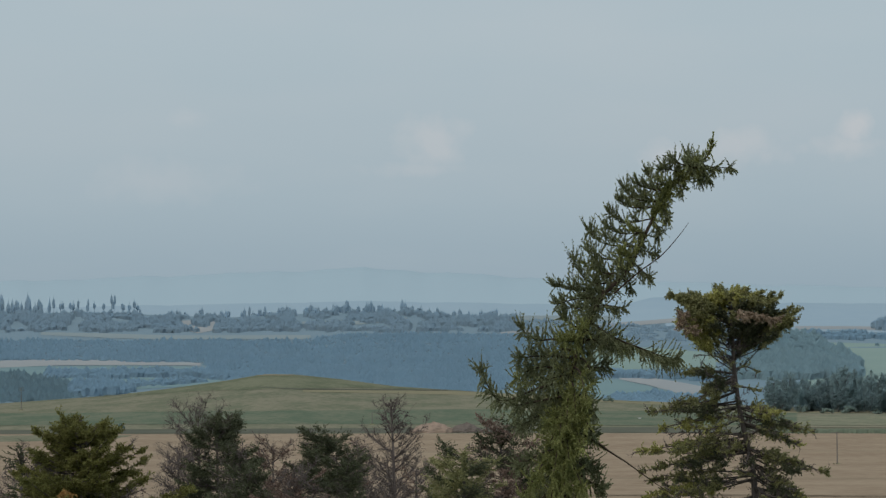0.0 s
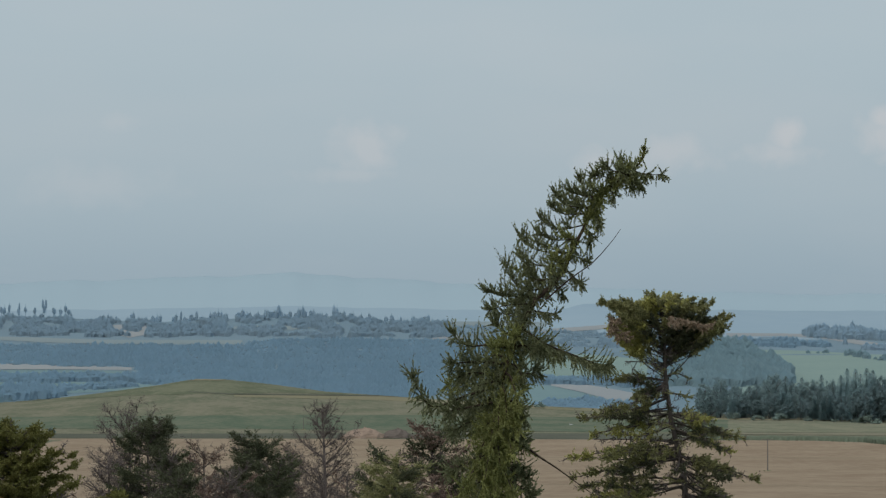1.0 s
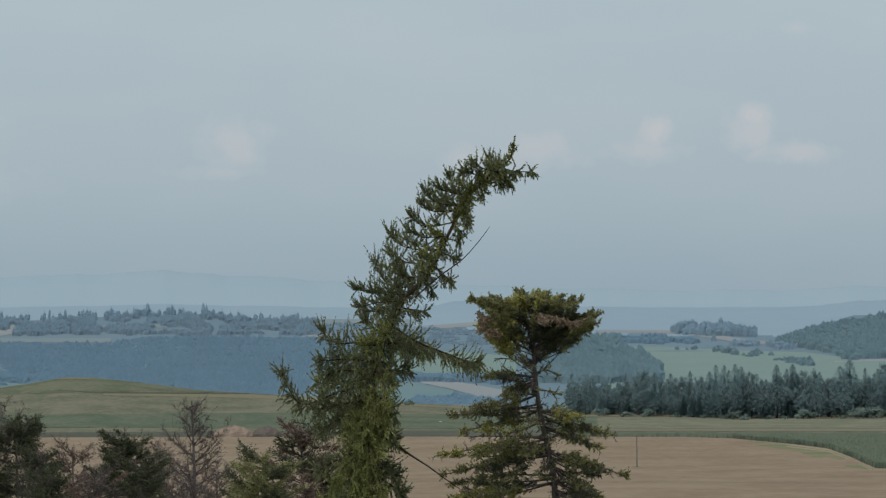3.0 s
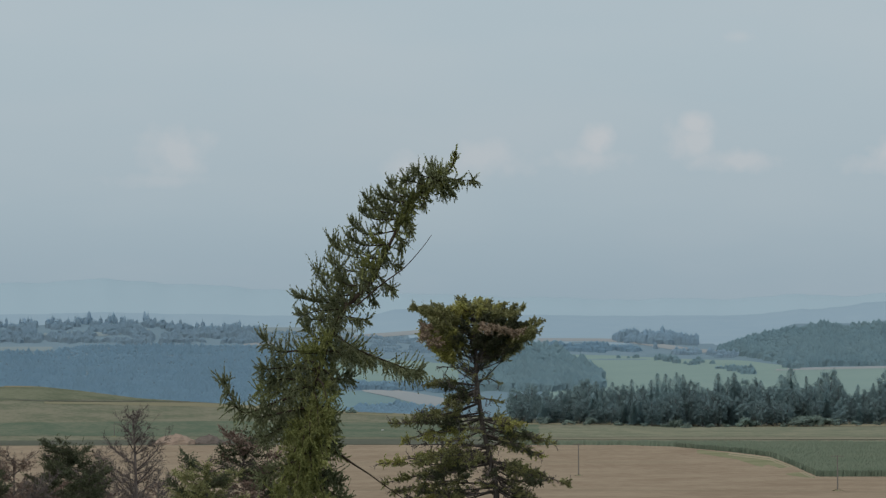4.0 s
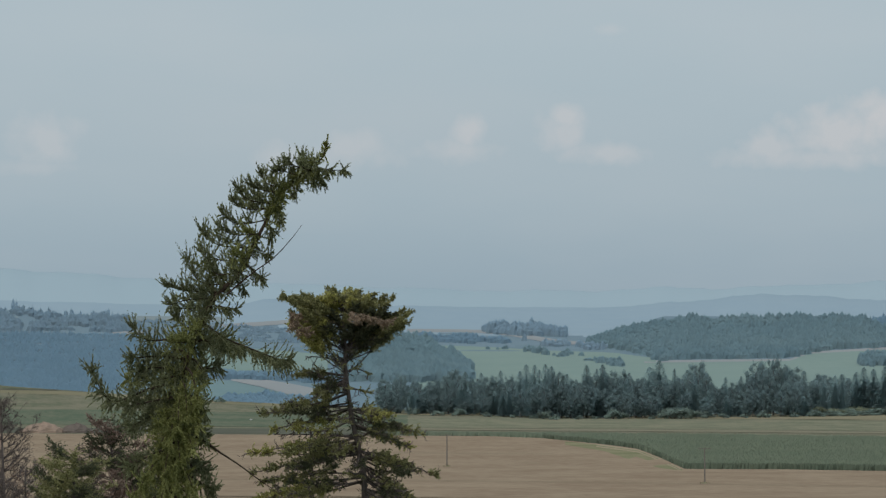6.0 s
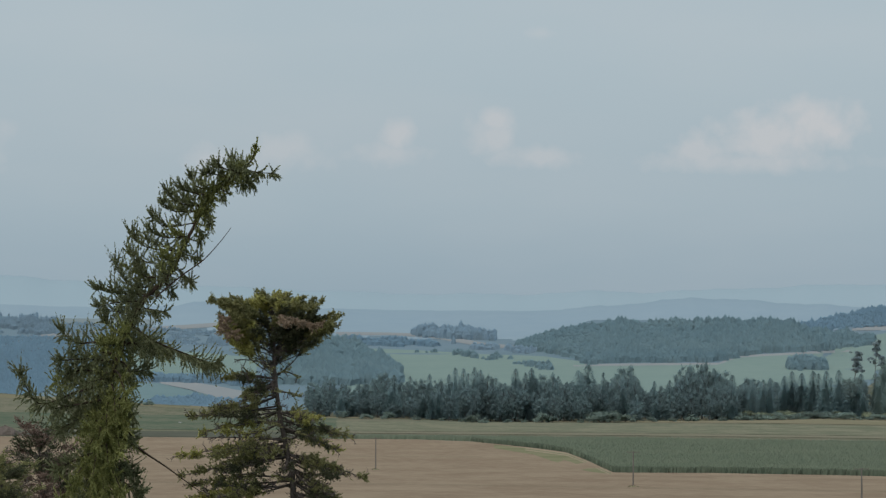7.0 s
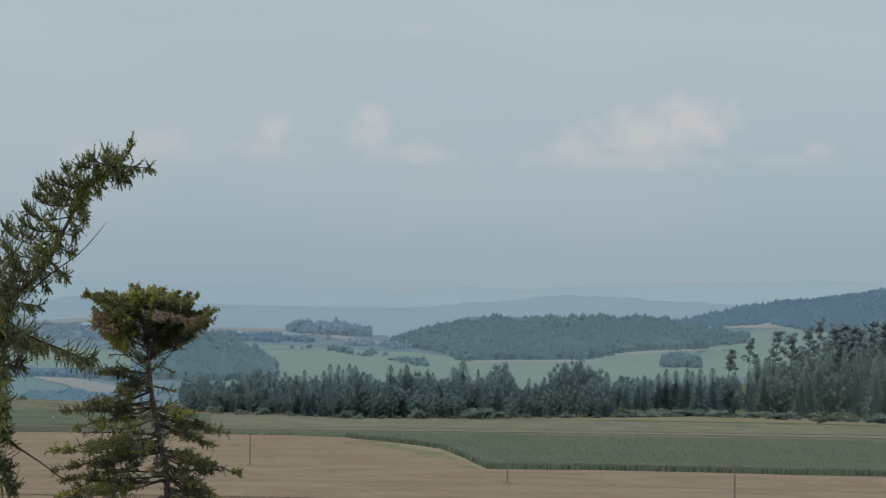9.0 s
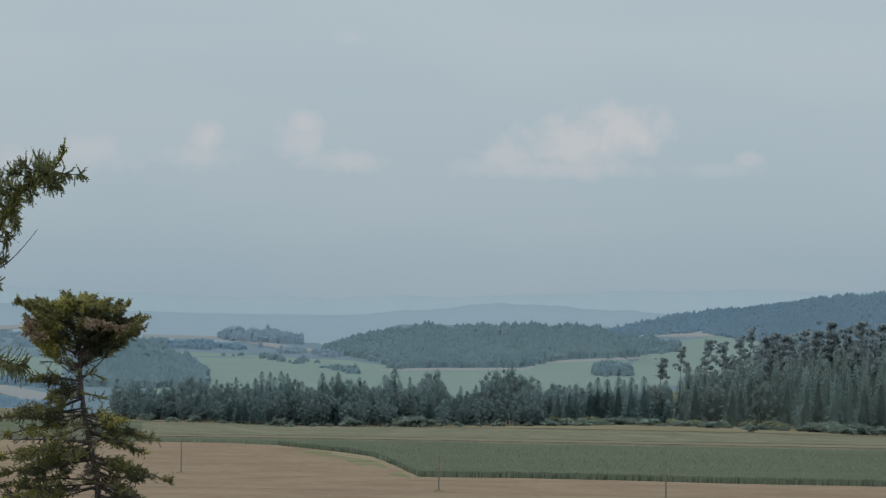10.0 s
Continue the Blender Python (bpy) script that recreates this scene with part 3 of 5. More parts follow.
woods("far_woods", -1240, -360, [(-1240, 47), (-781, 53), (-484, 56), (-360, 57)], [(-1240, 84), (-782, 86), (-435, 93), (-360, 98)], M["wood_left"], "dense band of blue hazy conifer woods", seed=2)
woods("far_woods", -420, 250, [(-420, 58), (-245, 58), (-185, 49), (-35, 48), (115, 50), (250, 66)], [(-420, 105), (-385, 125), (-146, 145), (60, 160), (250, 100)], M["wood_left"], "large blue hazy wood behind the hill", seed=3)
woods("far_woods", -1240, -640, [(-1240, 108), (-782, 112), (-732, 116), (-683, 123), (-640, 146)], [(-1240, 165), (-640, 160)], M["wood_hazed"], "dark copse at the field's far edge, blued for haze", seed=4, h=(12, 17), dv=5)
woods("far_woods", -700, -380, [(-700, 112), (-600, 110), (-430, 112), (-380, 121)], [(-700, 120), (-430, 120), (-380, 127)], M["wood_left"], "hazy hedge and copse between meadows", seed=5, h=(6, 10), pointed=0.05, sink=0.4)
woods("ridge_woods", -1240, 130, [(-1240, 0), (-781, 4), (-682, 8), (-583, 9), (-484, 14), (-384, 18), (-285, 14), (-185, 11), (-85, 9), (15, 18), (130, 22)], [(-1240, 40), (-700, 36), (-495, 40), (-370, 40), (-250, 40), (130, 44)], M["wood_far"], "woods along the far ridge, paled blue for haze", seed=6, h=(8, 14), w=(6, 10), gaps=0.34, pointed=0.1, du=4.8, sink=0.46)
woods("ridge_woods", 130, 560, [(130, 24), (300, 34), (560, 40)], [(130, 44), (300, 60), (560, 66)], M["wood_far"], "broken woods on the far slope, paled blue for haze", seed=7, h=(8, 12), gaps=0.45)
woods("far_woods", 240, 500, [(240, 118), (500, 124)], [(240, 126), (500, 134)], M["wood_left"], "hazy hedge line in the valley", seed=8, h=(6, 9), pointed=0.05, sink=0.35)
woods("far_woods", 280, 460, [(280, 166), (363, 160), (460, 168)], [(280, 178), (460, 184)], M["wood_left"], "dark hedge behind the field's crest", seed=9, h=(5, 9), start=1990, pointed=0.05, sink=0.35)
woods("valley_wood", 505, 735, [(505, 92), (560, 62), (600, 56), (655, 60), (685, 82), (735, 106)], [(505, 130), (735, 135)], M["wood_mid"], "rounded wood in the valley, tinted blue for haze", seed=10, h=(10, 17), w=(6, 11), du=5, dv=3.5, pointed=0.1, sink=0.42)
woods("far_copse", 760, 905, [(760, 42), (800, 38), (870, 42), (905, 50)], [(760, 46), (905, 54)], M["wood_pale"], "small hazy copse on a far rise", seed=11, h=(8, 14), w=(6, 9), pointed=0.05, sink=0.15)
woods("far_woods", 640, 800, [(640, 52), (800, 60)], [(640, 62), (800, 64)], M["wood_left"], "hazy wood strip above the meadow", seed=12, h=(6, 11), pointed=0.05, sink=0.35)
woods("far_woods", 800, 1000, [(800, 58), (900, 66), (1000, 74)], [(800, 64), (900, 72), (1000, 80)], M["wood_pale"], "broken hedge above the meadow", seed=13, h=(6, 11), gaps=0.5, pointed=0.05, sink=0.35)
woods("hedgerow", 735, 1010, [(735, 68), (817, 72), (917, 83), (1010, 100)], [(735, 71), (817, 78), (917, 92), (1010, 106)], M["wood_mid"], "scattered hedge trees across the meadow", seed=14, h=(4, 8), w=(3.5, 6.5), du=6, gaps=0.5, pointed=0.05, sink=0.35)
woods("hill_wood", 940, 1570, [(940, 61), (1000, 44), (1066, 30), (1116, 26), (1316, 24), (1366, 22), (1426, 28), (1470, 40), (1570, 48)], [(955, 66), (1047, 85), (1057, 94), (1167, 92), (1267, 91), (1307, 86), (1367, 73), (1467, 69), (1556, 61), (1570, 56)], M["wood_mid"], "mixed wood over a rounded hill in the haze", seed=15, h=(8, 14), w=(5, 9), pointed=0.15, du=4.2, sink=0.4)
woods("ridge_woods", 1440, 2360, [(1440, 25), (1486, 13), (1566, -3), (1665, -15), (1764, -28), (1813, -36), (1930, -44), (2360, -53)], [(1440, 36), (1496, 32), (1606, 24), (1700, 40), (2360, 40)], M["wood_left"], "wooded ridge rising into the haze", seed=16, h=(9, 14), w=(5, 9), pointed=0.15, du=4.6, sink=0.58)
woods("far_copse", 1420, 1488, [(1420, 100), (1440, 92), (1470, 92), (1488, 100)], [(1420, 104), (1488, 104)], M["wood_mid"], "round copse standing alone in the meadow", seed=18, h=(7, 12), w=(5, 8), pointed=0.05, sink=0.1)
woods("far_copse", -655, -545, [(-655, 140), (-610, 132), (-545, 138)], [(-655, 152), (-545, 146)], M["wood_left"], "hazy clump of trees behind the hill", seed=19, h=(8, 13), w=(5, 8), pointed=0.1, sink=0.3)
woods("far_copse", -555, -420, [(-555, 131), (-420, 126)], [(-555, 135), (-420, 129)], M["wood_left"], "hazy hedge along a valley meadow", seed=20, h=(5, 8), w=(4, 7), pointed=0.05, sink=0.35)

# ---------- corn ----------


def make_corn(name, u0, u1, near, far, label, rows_step, height, seed, mat="corn", depth=None):
    """Rows of jagged maize leaves across a stretch of field."""
    rng = np.random.default_rng(seed)
    s = Shape()
    for u in np.arange(u0, u1, 2.0 if depth is None else 1.6):
        vb, vt = lerp_knots(u, near), lerp_knots(u, far)
        if vb - vt < 0.5:
            continue
        d0, d1 = reach([u, u], [vb, vt])
        if d0 <= 0 or d1 <= d0:
            continue
        d1 = min(d1, d0 + depth) if depth else d1
        d = np.arange(d0, d1, rows_step)
        d = d + rng.uniform(-0.4, 0.4, len(d)) * rows_step * 0.5
        n = len(d)
        uu = u + rng.uniform(-1.0, 1.0, n)
        z = ground_z(uu, d)
        tall = height * rng.uniform(0.94, 1.05, n) * (1 + 0.05 * np.sin(uu * 0.11))
        x, y = d * np.sin(uu / K), d * np.cos(uu / K)
        ax = rng.uniform(-0.7, 0.7, n)
        for lean, wide in ((-0.25, 0.22), (0.25, 0.22), (0.0, 0.2)):
            b0 = np.stack([x - np.cos(ax) * wide, y - np.sin(ax) * wide, z], -1)
            b1 = np.stack([x + np.cos(ax) * wide, y + np.sin(ax) * wide, z], -1)
            tip = np.stack([x + np.cos(ax) * lean + rng.uniform(-0.2, 0.2, n), y + np.sin(ax) * lean, z + tall * (0.8 + 0.2 * (lean == 0))], -1)
            t2 = tip + np.stack([np.cos(ax) * 0.12, np.sin(ax) * 0.12, rng.uniform(-0.3, 0.0, n)], -1)
            verts = np.stack([b0, b1, t2, tip], 1).reshape(-1, 3)
            s.add(verts, np.arange(len(verts)).reshape(-1, 4))
    return tagged(part(name, s, M[mat]), label, "corn", kind="stuff")


CORN_NEAR = [(860, 229), (869, 232), (969, 241), (1029, 249), (1069, 264), (1110, 284), (1269, 284), (1469, 286), (1668, 289), (1933, 290), (2360, 292)]
make_corn("corn_field", 862, 2300, CORN_NEAR, [(862, 227), (1169, 229), (1468, 232), (2360, 234)], "dense dark green maize field with a ragged edge", 5.2, 1.6, 31)
make_corn("corn_edge", 862, 2300, [(u, v + 0.4) for u, v in CORN_NEAR], [(862, 227), (1169, 229), (1468, 232), (2360, 234)], "outer rows of the maize field, darkened for shade", 1.0, 1.65, 33, "corn_edge", 1.4)
make_corn("corn_strip", 560, 884, [(300, 224), (611, 226.6), (770, 227.8), (884, 231)], [(300, 222), (611, 224.6), (770, 226), (884, 227)], "narrow strip of maize along the track", 1.2, 1.4, 32)

# ---------- trees of the middle distance ----------


BALL = bmesh.new()
bmesh.ops.create_icosphere(BALL, subdivisions=2, radius=1)
BALL_V = np.array([q.co[:] for q in BALL.verts])
BALL_F = [[q.index for q in face.verts] for face in BALL.faces]
BALL.free()


def lump(shape, rng, c, r, squash=0.8, rough=0.16):
    """A knobbly clump of foliage."""
    off = rng.random(3) * 50
    k = np.array([1 + rough * 2 * noise.noise(Vector(q) * 1.8 + Vector(off)) + rough * noise.noise(Vector(q) * 4.5 + Vector(off)) for q in BALL_V])
    shape.add(BALL_V * k[:, None] * np.array([r, r, r * squash]) + np.array(c), BALL_F, c)


KNOB = bmesh.new()
bmesh.ops.create_icosphere(KNOB, subdivisions=1, radius=1)
KNOB_V = np.array([q.co[:] for q in KNOB.verts])
KNOB_F = [[q.index for q in face.verts] for face in KNOB.faces]
KNOB.free()


def leaf_cloud(shape, rng, clumps, n, size, lift=1.1):
    """A crown of small leaf sprays, thick in its clumps and loose between. clumps: (x, y, z, radius, half-height)."""
    q = np.array(clumps, float)
    share = q[:, 3] ** 2 * q[:, 4]
    i = rng.choice(len(q), n, p=share / share.sum())
    d = unit(rng.normal(size=(n, 3))) * rng.random((n, 1)) ** 0.4
    p = q[i, :3] + d * q[i][:, [3, 3, 4]] + rng.normal(size=(n, 3)) * size * 0.25
    a = unit(rng.normal(size=(n, 3)) + np.array([0, 0, 0.15])) * size * rng.uniform(0.5, 1, (n, 1))
    b = unit(np.cross(a, rng.normal(size=(n, 3)))) * size * 0.42
    verts = np.stack([p - a * 0.5 - b, p - a * 0.5 + b, p + a * 0.6], 1).reshape(-1, 3)
    for x, y, z, r, h in clumps:   # the closed body of each clump
        k = rng.uniform(0.45, 0.68, (len(KNOB_V), 1))
        shape.add(KNOB_V * k * np.array([[r, r, h]]) + np.array([[x, y, z]]), KNOB_F, (x * 0.6, y * 0.6, z - h * 0.4), lift)
    middle = q[i, :3] * 0.35 + q[:, :3].mean(0) * 0.65 - q[i][:, [4]] * np.array([[0, 0, 0.4]])
    shape.add(verts, np.arange(len(verts)).reshape(-1, 3), np.repeat(middle, 3, axis=0), lift)


def tiered_cone(shape, rng, height, width, low, n, size):
    """A spruce crown: tiers of drooping sprays round the stem, each tier standing out over the next."""
    tiers = max(7, int(height / 1.5))
    f = rng.random(n) ** 1.25                          # 0 at the foot of the crown, 1 at the top
    saw = 1 - (f * tiers) % 1.0
    a = rng.uniform(0, math.tau, n)
    lobes = 1 + 0.2 * np.sin(a * 3 + np.floor(f * tiers) * 1.9) + 0.12 * np.sin(a * 5 + np.floor(f * tiers) * 2.7)
    r = width * 0.5 * (1 - f) ** 0.58 * (0.62 + 0.38 * saw) * lobes * rng.uniform(0.1, 1.0, n) ** 0.5 + 0.06
    z = height * (low + (1 - low) * f) - 0.12 * r
    out = np.stack([np.cos(a), np.sin(a), np.zeros(n)], -1)
    p = out * r[:, None] + np.array([[0, 0, 1.0]]) * z[:, None]
    ln = size * (1 - 0.55 * f)[:, None] * rng.uniform(0.6, 1.1, (n, 1))
    way = unit(out + np.array([[0, 0, 1.0]]) * (rng.uniform(-0.55, 0.1, n) + 1.6 * f ** 5)[:, None])
    side = unit(np.cross(way, np.array([[0, 0, 1.0]]) + rng.normal(size=(n, 3)) * 0.25)) * ln * 0.42
    verts = np.stack([p - side, p + side, p + way * ln], 1).reshape(-1, 3)
    axis = np.repeat(np.stack([np.zeros(n), np.zeros(n), z - 0.45 * r - 0.3], -1), 3, axis=0)
    shape.add(verts, np.arange(len(verts)).reshape(-1, 3), axis, 1.1)
    # the dark core that closes the crown
    ring = [(math.cos(k * math.tau / 8), math.sin(k * math.tau / 8)) for k in range(8)]
    core = [(x * width * 0.24, y * width * 0.24, height * low) for x, y in ring] + [(0, 0, height * 0.9)]
    shape.add(core, [[k, (k + 1) % 8, 8] for k in range(8)], (0, 0, height * 0.2), 1.1)


def leaf_flecks(shape, rng, c, r, n, size, squash=0.8, out=(0.92, 1.08)):
    """Leaf sprays lying on a clump, standing out a little to fray its outline."""
    dirs = unit(rng.normal(size=(n, 3)))
    p = np.array(c) + dirs * np.array([r, r, r * squash]) * rng.uniform(*out, (n, 1))
    t = unit(np.cross(dirs, rng.normal(size=(n, 3))))
    a = unit(t + dirs * rng.uniform(-0.1, 0.5, (n, 1))) * size * rng.uniform(0.5, 1, (n, 1))
    b = unit(np.cross(a, dirs)) * size * 0.4
    face = np.cross(b, a)
    b = b * np.where((face * dirs).sum(1) < 0, -1, 1)[:, None]
    verts = np.stack([p - a * 0.5 - b, p - a * 0.5 + b, p + a], 1).reshape(-1, 3)
    shape.add(verts, np.arange(len(verts)).reshape(-1, 3), c)


def spray_pad(shape, rng, c, rx, rz, n, size):
    """A loose flat pad of needle sprays, open enough to see through."""
    p = np.array(c) + unit(rng.normal(size=(n, 3))) * np.array([rx, rx, rz]) * rng.random((n, 1)) ** 0.45
    a = unit(rng.normal(size=(n, 3)) * np.array([1, 1, 0.6]) + np.array([0, 0, 0.25])) * size * rng.uniform(0.5, 1, (n, 1))
    b = unit(np.cross(a, rng.normal(size=(n, 3)))) * size * 0.33
    verts = np.stack([p - a * 0.5 - b, p - a * 0.5 + b, p + a], 1).reshape(-1, 3)
    shape.add(verts, np.arange(len(verts)).reshape(-1, 3), np.array(c) - np.array([0, 0, rz * 1.2]), 1.15)


def stem(height, r, rng, lean=0.0):
    s = Shape()
    pts = [(0, 0, -0.8), (0.1, 0.05, height * 0.35), (lean * 0.5 + rng.uniform(-0.1, 0.1), 0, height * 0.7), (lean, 0, height)]
    tube(s, curve(pts, 6), np.linspace(r, r * 0.25, 7), 6)
    return s


def broadleaf(name, seed, height, width, leaf_mat, label, low=0.02):
    rng = np.random.default_rng(seed)
    root = new(name)
    trunk = stem(height * 0.75, 0.32, rng)
    for _ in range(5):
        a, h = rng.uniform(0, 6.3), rng.uniform(0.3, 0.6) * height
        tube(trunk, [(0, 0, h), (math.cos(a) * width * 0.2, math.sin(a) * width * 0.2, h + height * 0.13), (math.cos(a) * width * 0.33, math.sin(a) * width * 0.33, h + height * 0.24)], [0.14, 0.1, 0.04], 5)
    part("trunk", trunk, M["wood_bark"], root)
    crown = Shape()
    clumps = [(0, 0, height * 0.46, width * 0.34, height * 0.4)]
    for i in range(24):   # over an upright egg, uneven
        f = (i + 0.5) / 24
        a, r = i * 2.4 + rng.uniform(-0.5, 0.5), width * 0.34 * math.sin(math.pi * (0.14 + 0.78 * (1 - f))) ** 0.7 * rng.uniform(0.8, 1.1)
        k = rng.uniform(0.1, 0.19) * width
        clumps.append((math.cos(a) * r, math.sin(a) * r, height * (low + 0.08 + 0.8 * f), k, k * rng.uniform(0.8, 1.2)))
    leaf_cloud(crown, rng, clumps, 2700, 0.42, 1.3)
    part("crown", crown, leaf_mat, root, smooth=True)
    return tagged(root, label, "tree")


def conifer(name, seed, height, width, leaf_mat, label, low=0.06):
    rng = np.random.default_rng(seed)
    root = new(name)
    part("trunk", stem(height, 0.24, rng), M["wood_bark"], root)
    crown = Shape()
    tiered_cone(crown, rng, height, width, low, 2200, 0.72)
    part("crown", crown, leaf_mat, root, smooth=True)
    return tagged(root, label, "tree")


def pine(name, seed, height, width, leaf_mat, label):
    rng = np.random.default_rng(seed)
    root = new(name)
    lean = rng.uniform(0.6, 1.8)
    trunk = stem(height * 0.93, 0.2, rng, lean)
    crown = Shape()
    for i in range(14):
        f = 0.6 + 0.4 * (i + rng.random()) / 14
        a = i * 2.4 + rng.uniform(-0.6, 0.6)
        rr = width * 0.6 * rng.uniform(0.15, 1.0) * (1.35 - f) * (1.3 if math.cos(a) > 0 else 0.8)
        c = (lean * f + rr * math.cos(a), rr * math.sin(a), height * (f - 0.02) + rng.uniform(-0.3, 0.3))
        tube(trunk, [(lean * f * 0.92, 0, height * (f - 0.05)), c], [0.06, 0.03], 4)
        r = rng.uniform(0.45, 1.15)
        spray_pad(crown, rng, c, r * 1.45, r * 0.8, int(72 * r), 0.75)
        spray_pad(crown, rng, np.array(c) + rng.normal(size=3) * np.array([0.8, 0.8, 0.35]), r * 0.9, r * 0.3, int(34 * r), 0.7)
    part("trunk", trunk, M["wood_bark"], root)
    part("crown", crown, leaf_mat, root, smooth=True)
    return tagged(root, label, "tree")


def bush(name, seed, height, width, leaf_mat, label):
    rng = np.random.default_rng(seed)
    root = new(name)
    crown = Shape()
    clumps = []
    for i in range(11):
        a, rr = rng.uniform(0, 6.3), math.sqrt(rng.random()) * width * 0.4
        c = (rr * math.cos(a), rr * math.sin(a), height * rng.uniform(0.15, 0.72))
        r = rng.uniform(0.16, 0.24) * width
        clumps.append((*c, r, r * 0.7))
    leaf_cloud(crown, rng, clumps, 800, 0.45)
    stems = Shape()
    for i in range(4):
        a = rng.uniform(0, 6.3)
        tube(stems, [(0, 0, -0.3), (math.cos(a) * width * 0.2, math.sin(a) * width * 0.2, height * 0.5)], [0.06, 0.03], 4)
    part("stem", stems, M["wood_bark"], root)
    part("leaves", crown, leaf_mat, root, smooth=True)
    return tagged(root, label, "bush")


def stand(ob, u, d, k=1.0, turn=0.0, sink=0.0, wide=1.0):
    """Put a thing on the ground at bearing u, distance d."""
    m = Matrix.Translation((d * math.sin(u / K), d * math.cos(u / K), float(ground_z(u, d)) - sink)) @ Matrix.Rotation(turn, 4, "Z") @ Matrix.Diagonal((k * wide, k * wide, k, 1))
    ob.matrix_basis = m
    return ob


def plant(kinds, rng, u, d, height, wide=1.0, group=""):
    """A copy of one of the kinds (thing, its height), grown to the wanted height."""
    ob, h = kinds[rng.integers(len(kinds))]
    k = height / h
    o = copy_thing(ob, Matrix())
    stand(o, u, d, k, rng.uniform(0, 6.3), wide=wide)
    if group:
        o["group"] = group
    return o


# WL and WG are leaf colours with haze lifted into them
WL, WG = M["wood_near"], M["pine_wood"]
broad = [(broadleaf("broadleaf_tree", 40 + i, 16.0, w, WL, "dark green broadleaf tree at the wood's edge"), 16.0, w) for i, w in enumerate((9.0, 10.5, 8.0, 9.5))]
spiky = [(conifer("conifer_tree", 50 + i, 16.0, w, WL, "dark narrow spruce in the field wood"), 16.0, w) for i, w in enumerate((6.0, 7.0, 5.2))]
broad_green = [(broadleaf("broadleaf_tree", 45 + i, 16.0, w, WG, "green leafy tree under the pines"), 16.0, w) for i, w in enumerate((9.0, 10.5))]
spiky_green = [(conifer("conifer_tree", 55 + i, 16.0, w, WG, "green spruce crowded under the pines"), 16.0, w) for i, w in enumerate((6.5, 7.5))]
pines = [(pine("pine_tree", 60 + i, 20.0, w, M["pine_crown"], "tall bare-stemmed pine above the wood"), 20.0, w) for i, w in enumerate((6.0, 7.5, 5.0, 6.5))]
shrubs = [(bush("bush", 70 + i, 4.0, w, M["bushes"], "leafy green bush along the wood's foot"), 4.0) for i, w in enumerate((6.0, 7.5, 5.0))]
pale_shrubs = [(bush("bush", 75 + i, 4.0, w, M["pale_bushes"], "pale yellow-green bush at the wood's foot"), 4.0) for i, w in enumerate((6.0, 7.5))]

rng = np.random.default_rng(7)


def crown_at(kinds, u, v, wide, d, group, turn=None):
    """A tree whose top shows at bearing u and dip v, with a crown that many bearings wide."""
    base = (EYE - float(ground_z(u, d))) * K / d
    ob, h, w = kinds[rng.integers(len(kinds))]
    k = max((base - v) * d / K, 2.5) / h
    o = copy_thing(ob, Matrix())
    o["group"] = group
    return stand(o, u, d, k, rng.uniform(0, 6.3) if turn is None else turn, wide=wide * d / K / w / k)


# the wood along the field: its front trees, each bearing, dip of the top, width
LEAFY = [(581, 122, 36), (609, 116, 34), (637, 125, 30), (669, 123, 34), (701, 104, 46), (740, 121, 30), (763, 118, 30), (778, 116, 30),
         (800, 116, 30), (888, 107, 36), (916, 122, 28), (973, 104, 34), (998, 105, 34), (1023, 119, 28), (1088, 130, 30), (1132, 90, 48),
         (1235, 88, 46), (1267, 83, 42), (1297, 96, 46), (1198, 127, 26), (1173, 133, 26), (1147, 108, 30), (1318, 122, 26)]
NARROW = [(723, 114, 24), (752, 116, 20), (786, 112, 20), (820, 113, 24), (831, 101, 24), (846, 102, 22), (865, 100, 24), (876, 104, 24),
         (903, 118, 22), (938, 102, 26), (966, 101, 26), (1013, 115, 22), (1049, 105, 32), (1066, 94, 36), (1093, 108, 15), (1183, 123, 16),
         (1210, 121, 18), (1343, 127, 22), (1355, 121, 20), (1375, 119, 20), (1387, 117, 20), (1412, 113, 22), (1425, 105, 24), (1442, 108, 24),
         (1462, 104, 26), (1485, 104, 26), (1507, 102, 26)]
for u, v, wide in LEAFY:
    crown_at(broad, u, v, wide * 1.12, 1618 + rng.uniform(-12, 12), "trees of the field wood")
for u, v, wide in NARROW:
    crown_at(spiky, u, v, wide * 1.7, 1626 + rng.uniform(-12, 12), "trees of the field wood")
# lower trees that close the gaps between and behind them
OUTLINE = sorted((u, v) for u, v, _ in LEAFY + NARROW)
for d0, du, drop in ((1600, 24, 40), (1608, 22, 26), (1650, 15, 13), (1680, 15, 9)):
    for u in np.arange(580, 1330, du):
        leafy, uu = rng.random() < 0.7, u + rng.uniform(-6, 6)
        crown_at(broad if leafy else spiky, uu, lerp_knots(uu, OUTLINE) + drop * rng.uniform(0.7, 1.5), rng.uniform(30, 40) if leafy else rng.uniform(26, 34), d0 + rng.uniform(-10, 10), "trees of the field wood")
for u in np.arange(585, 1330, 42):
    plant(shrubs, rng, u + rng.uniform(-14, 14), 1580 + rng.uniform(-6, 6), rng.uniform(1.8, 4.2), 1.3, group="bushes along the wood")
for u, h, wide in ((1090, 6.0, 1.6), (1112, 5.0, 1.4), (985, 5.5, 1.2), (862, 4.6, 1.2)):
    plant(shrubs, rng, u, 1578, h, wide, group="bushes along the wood")
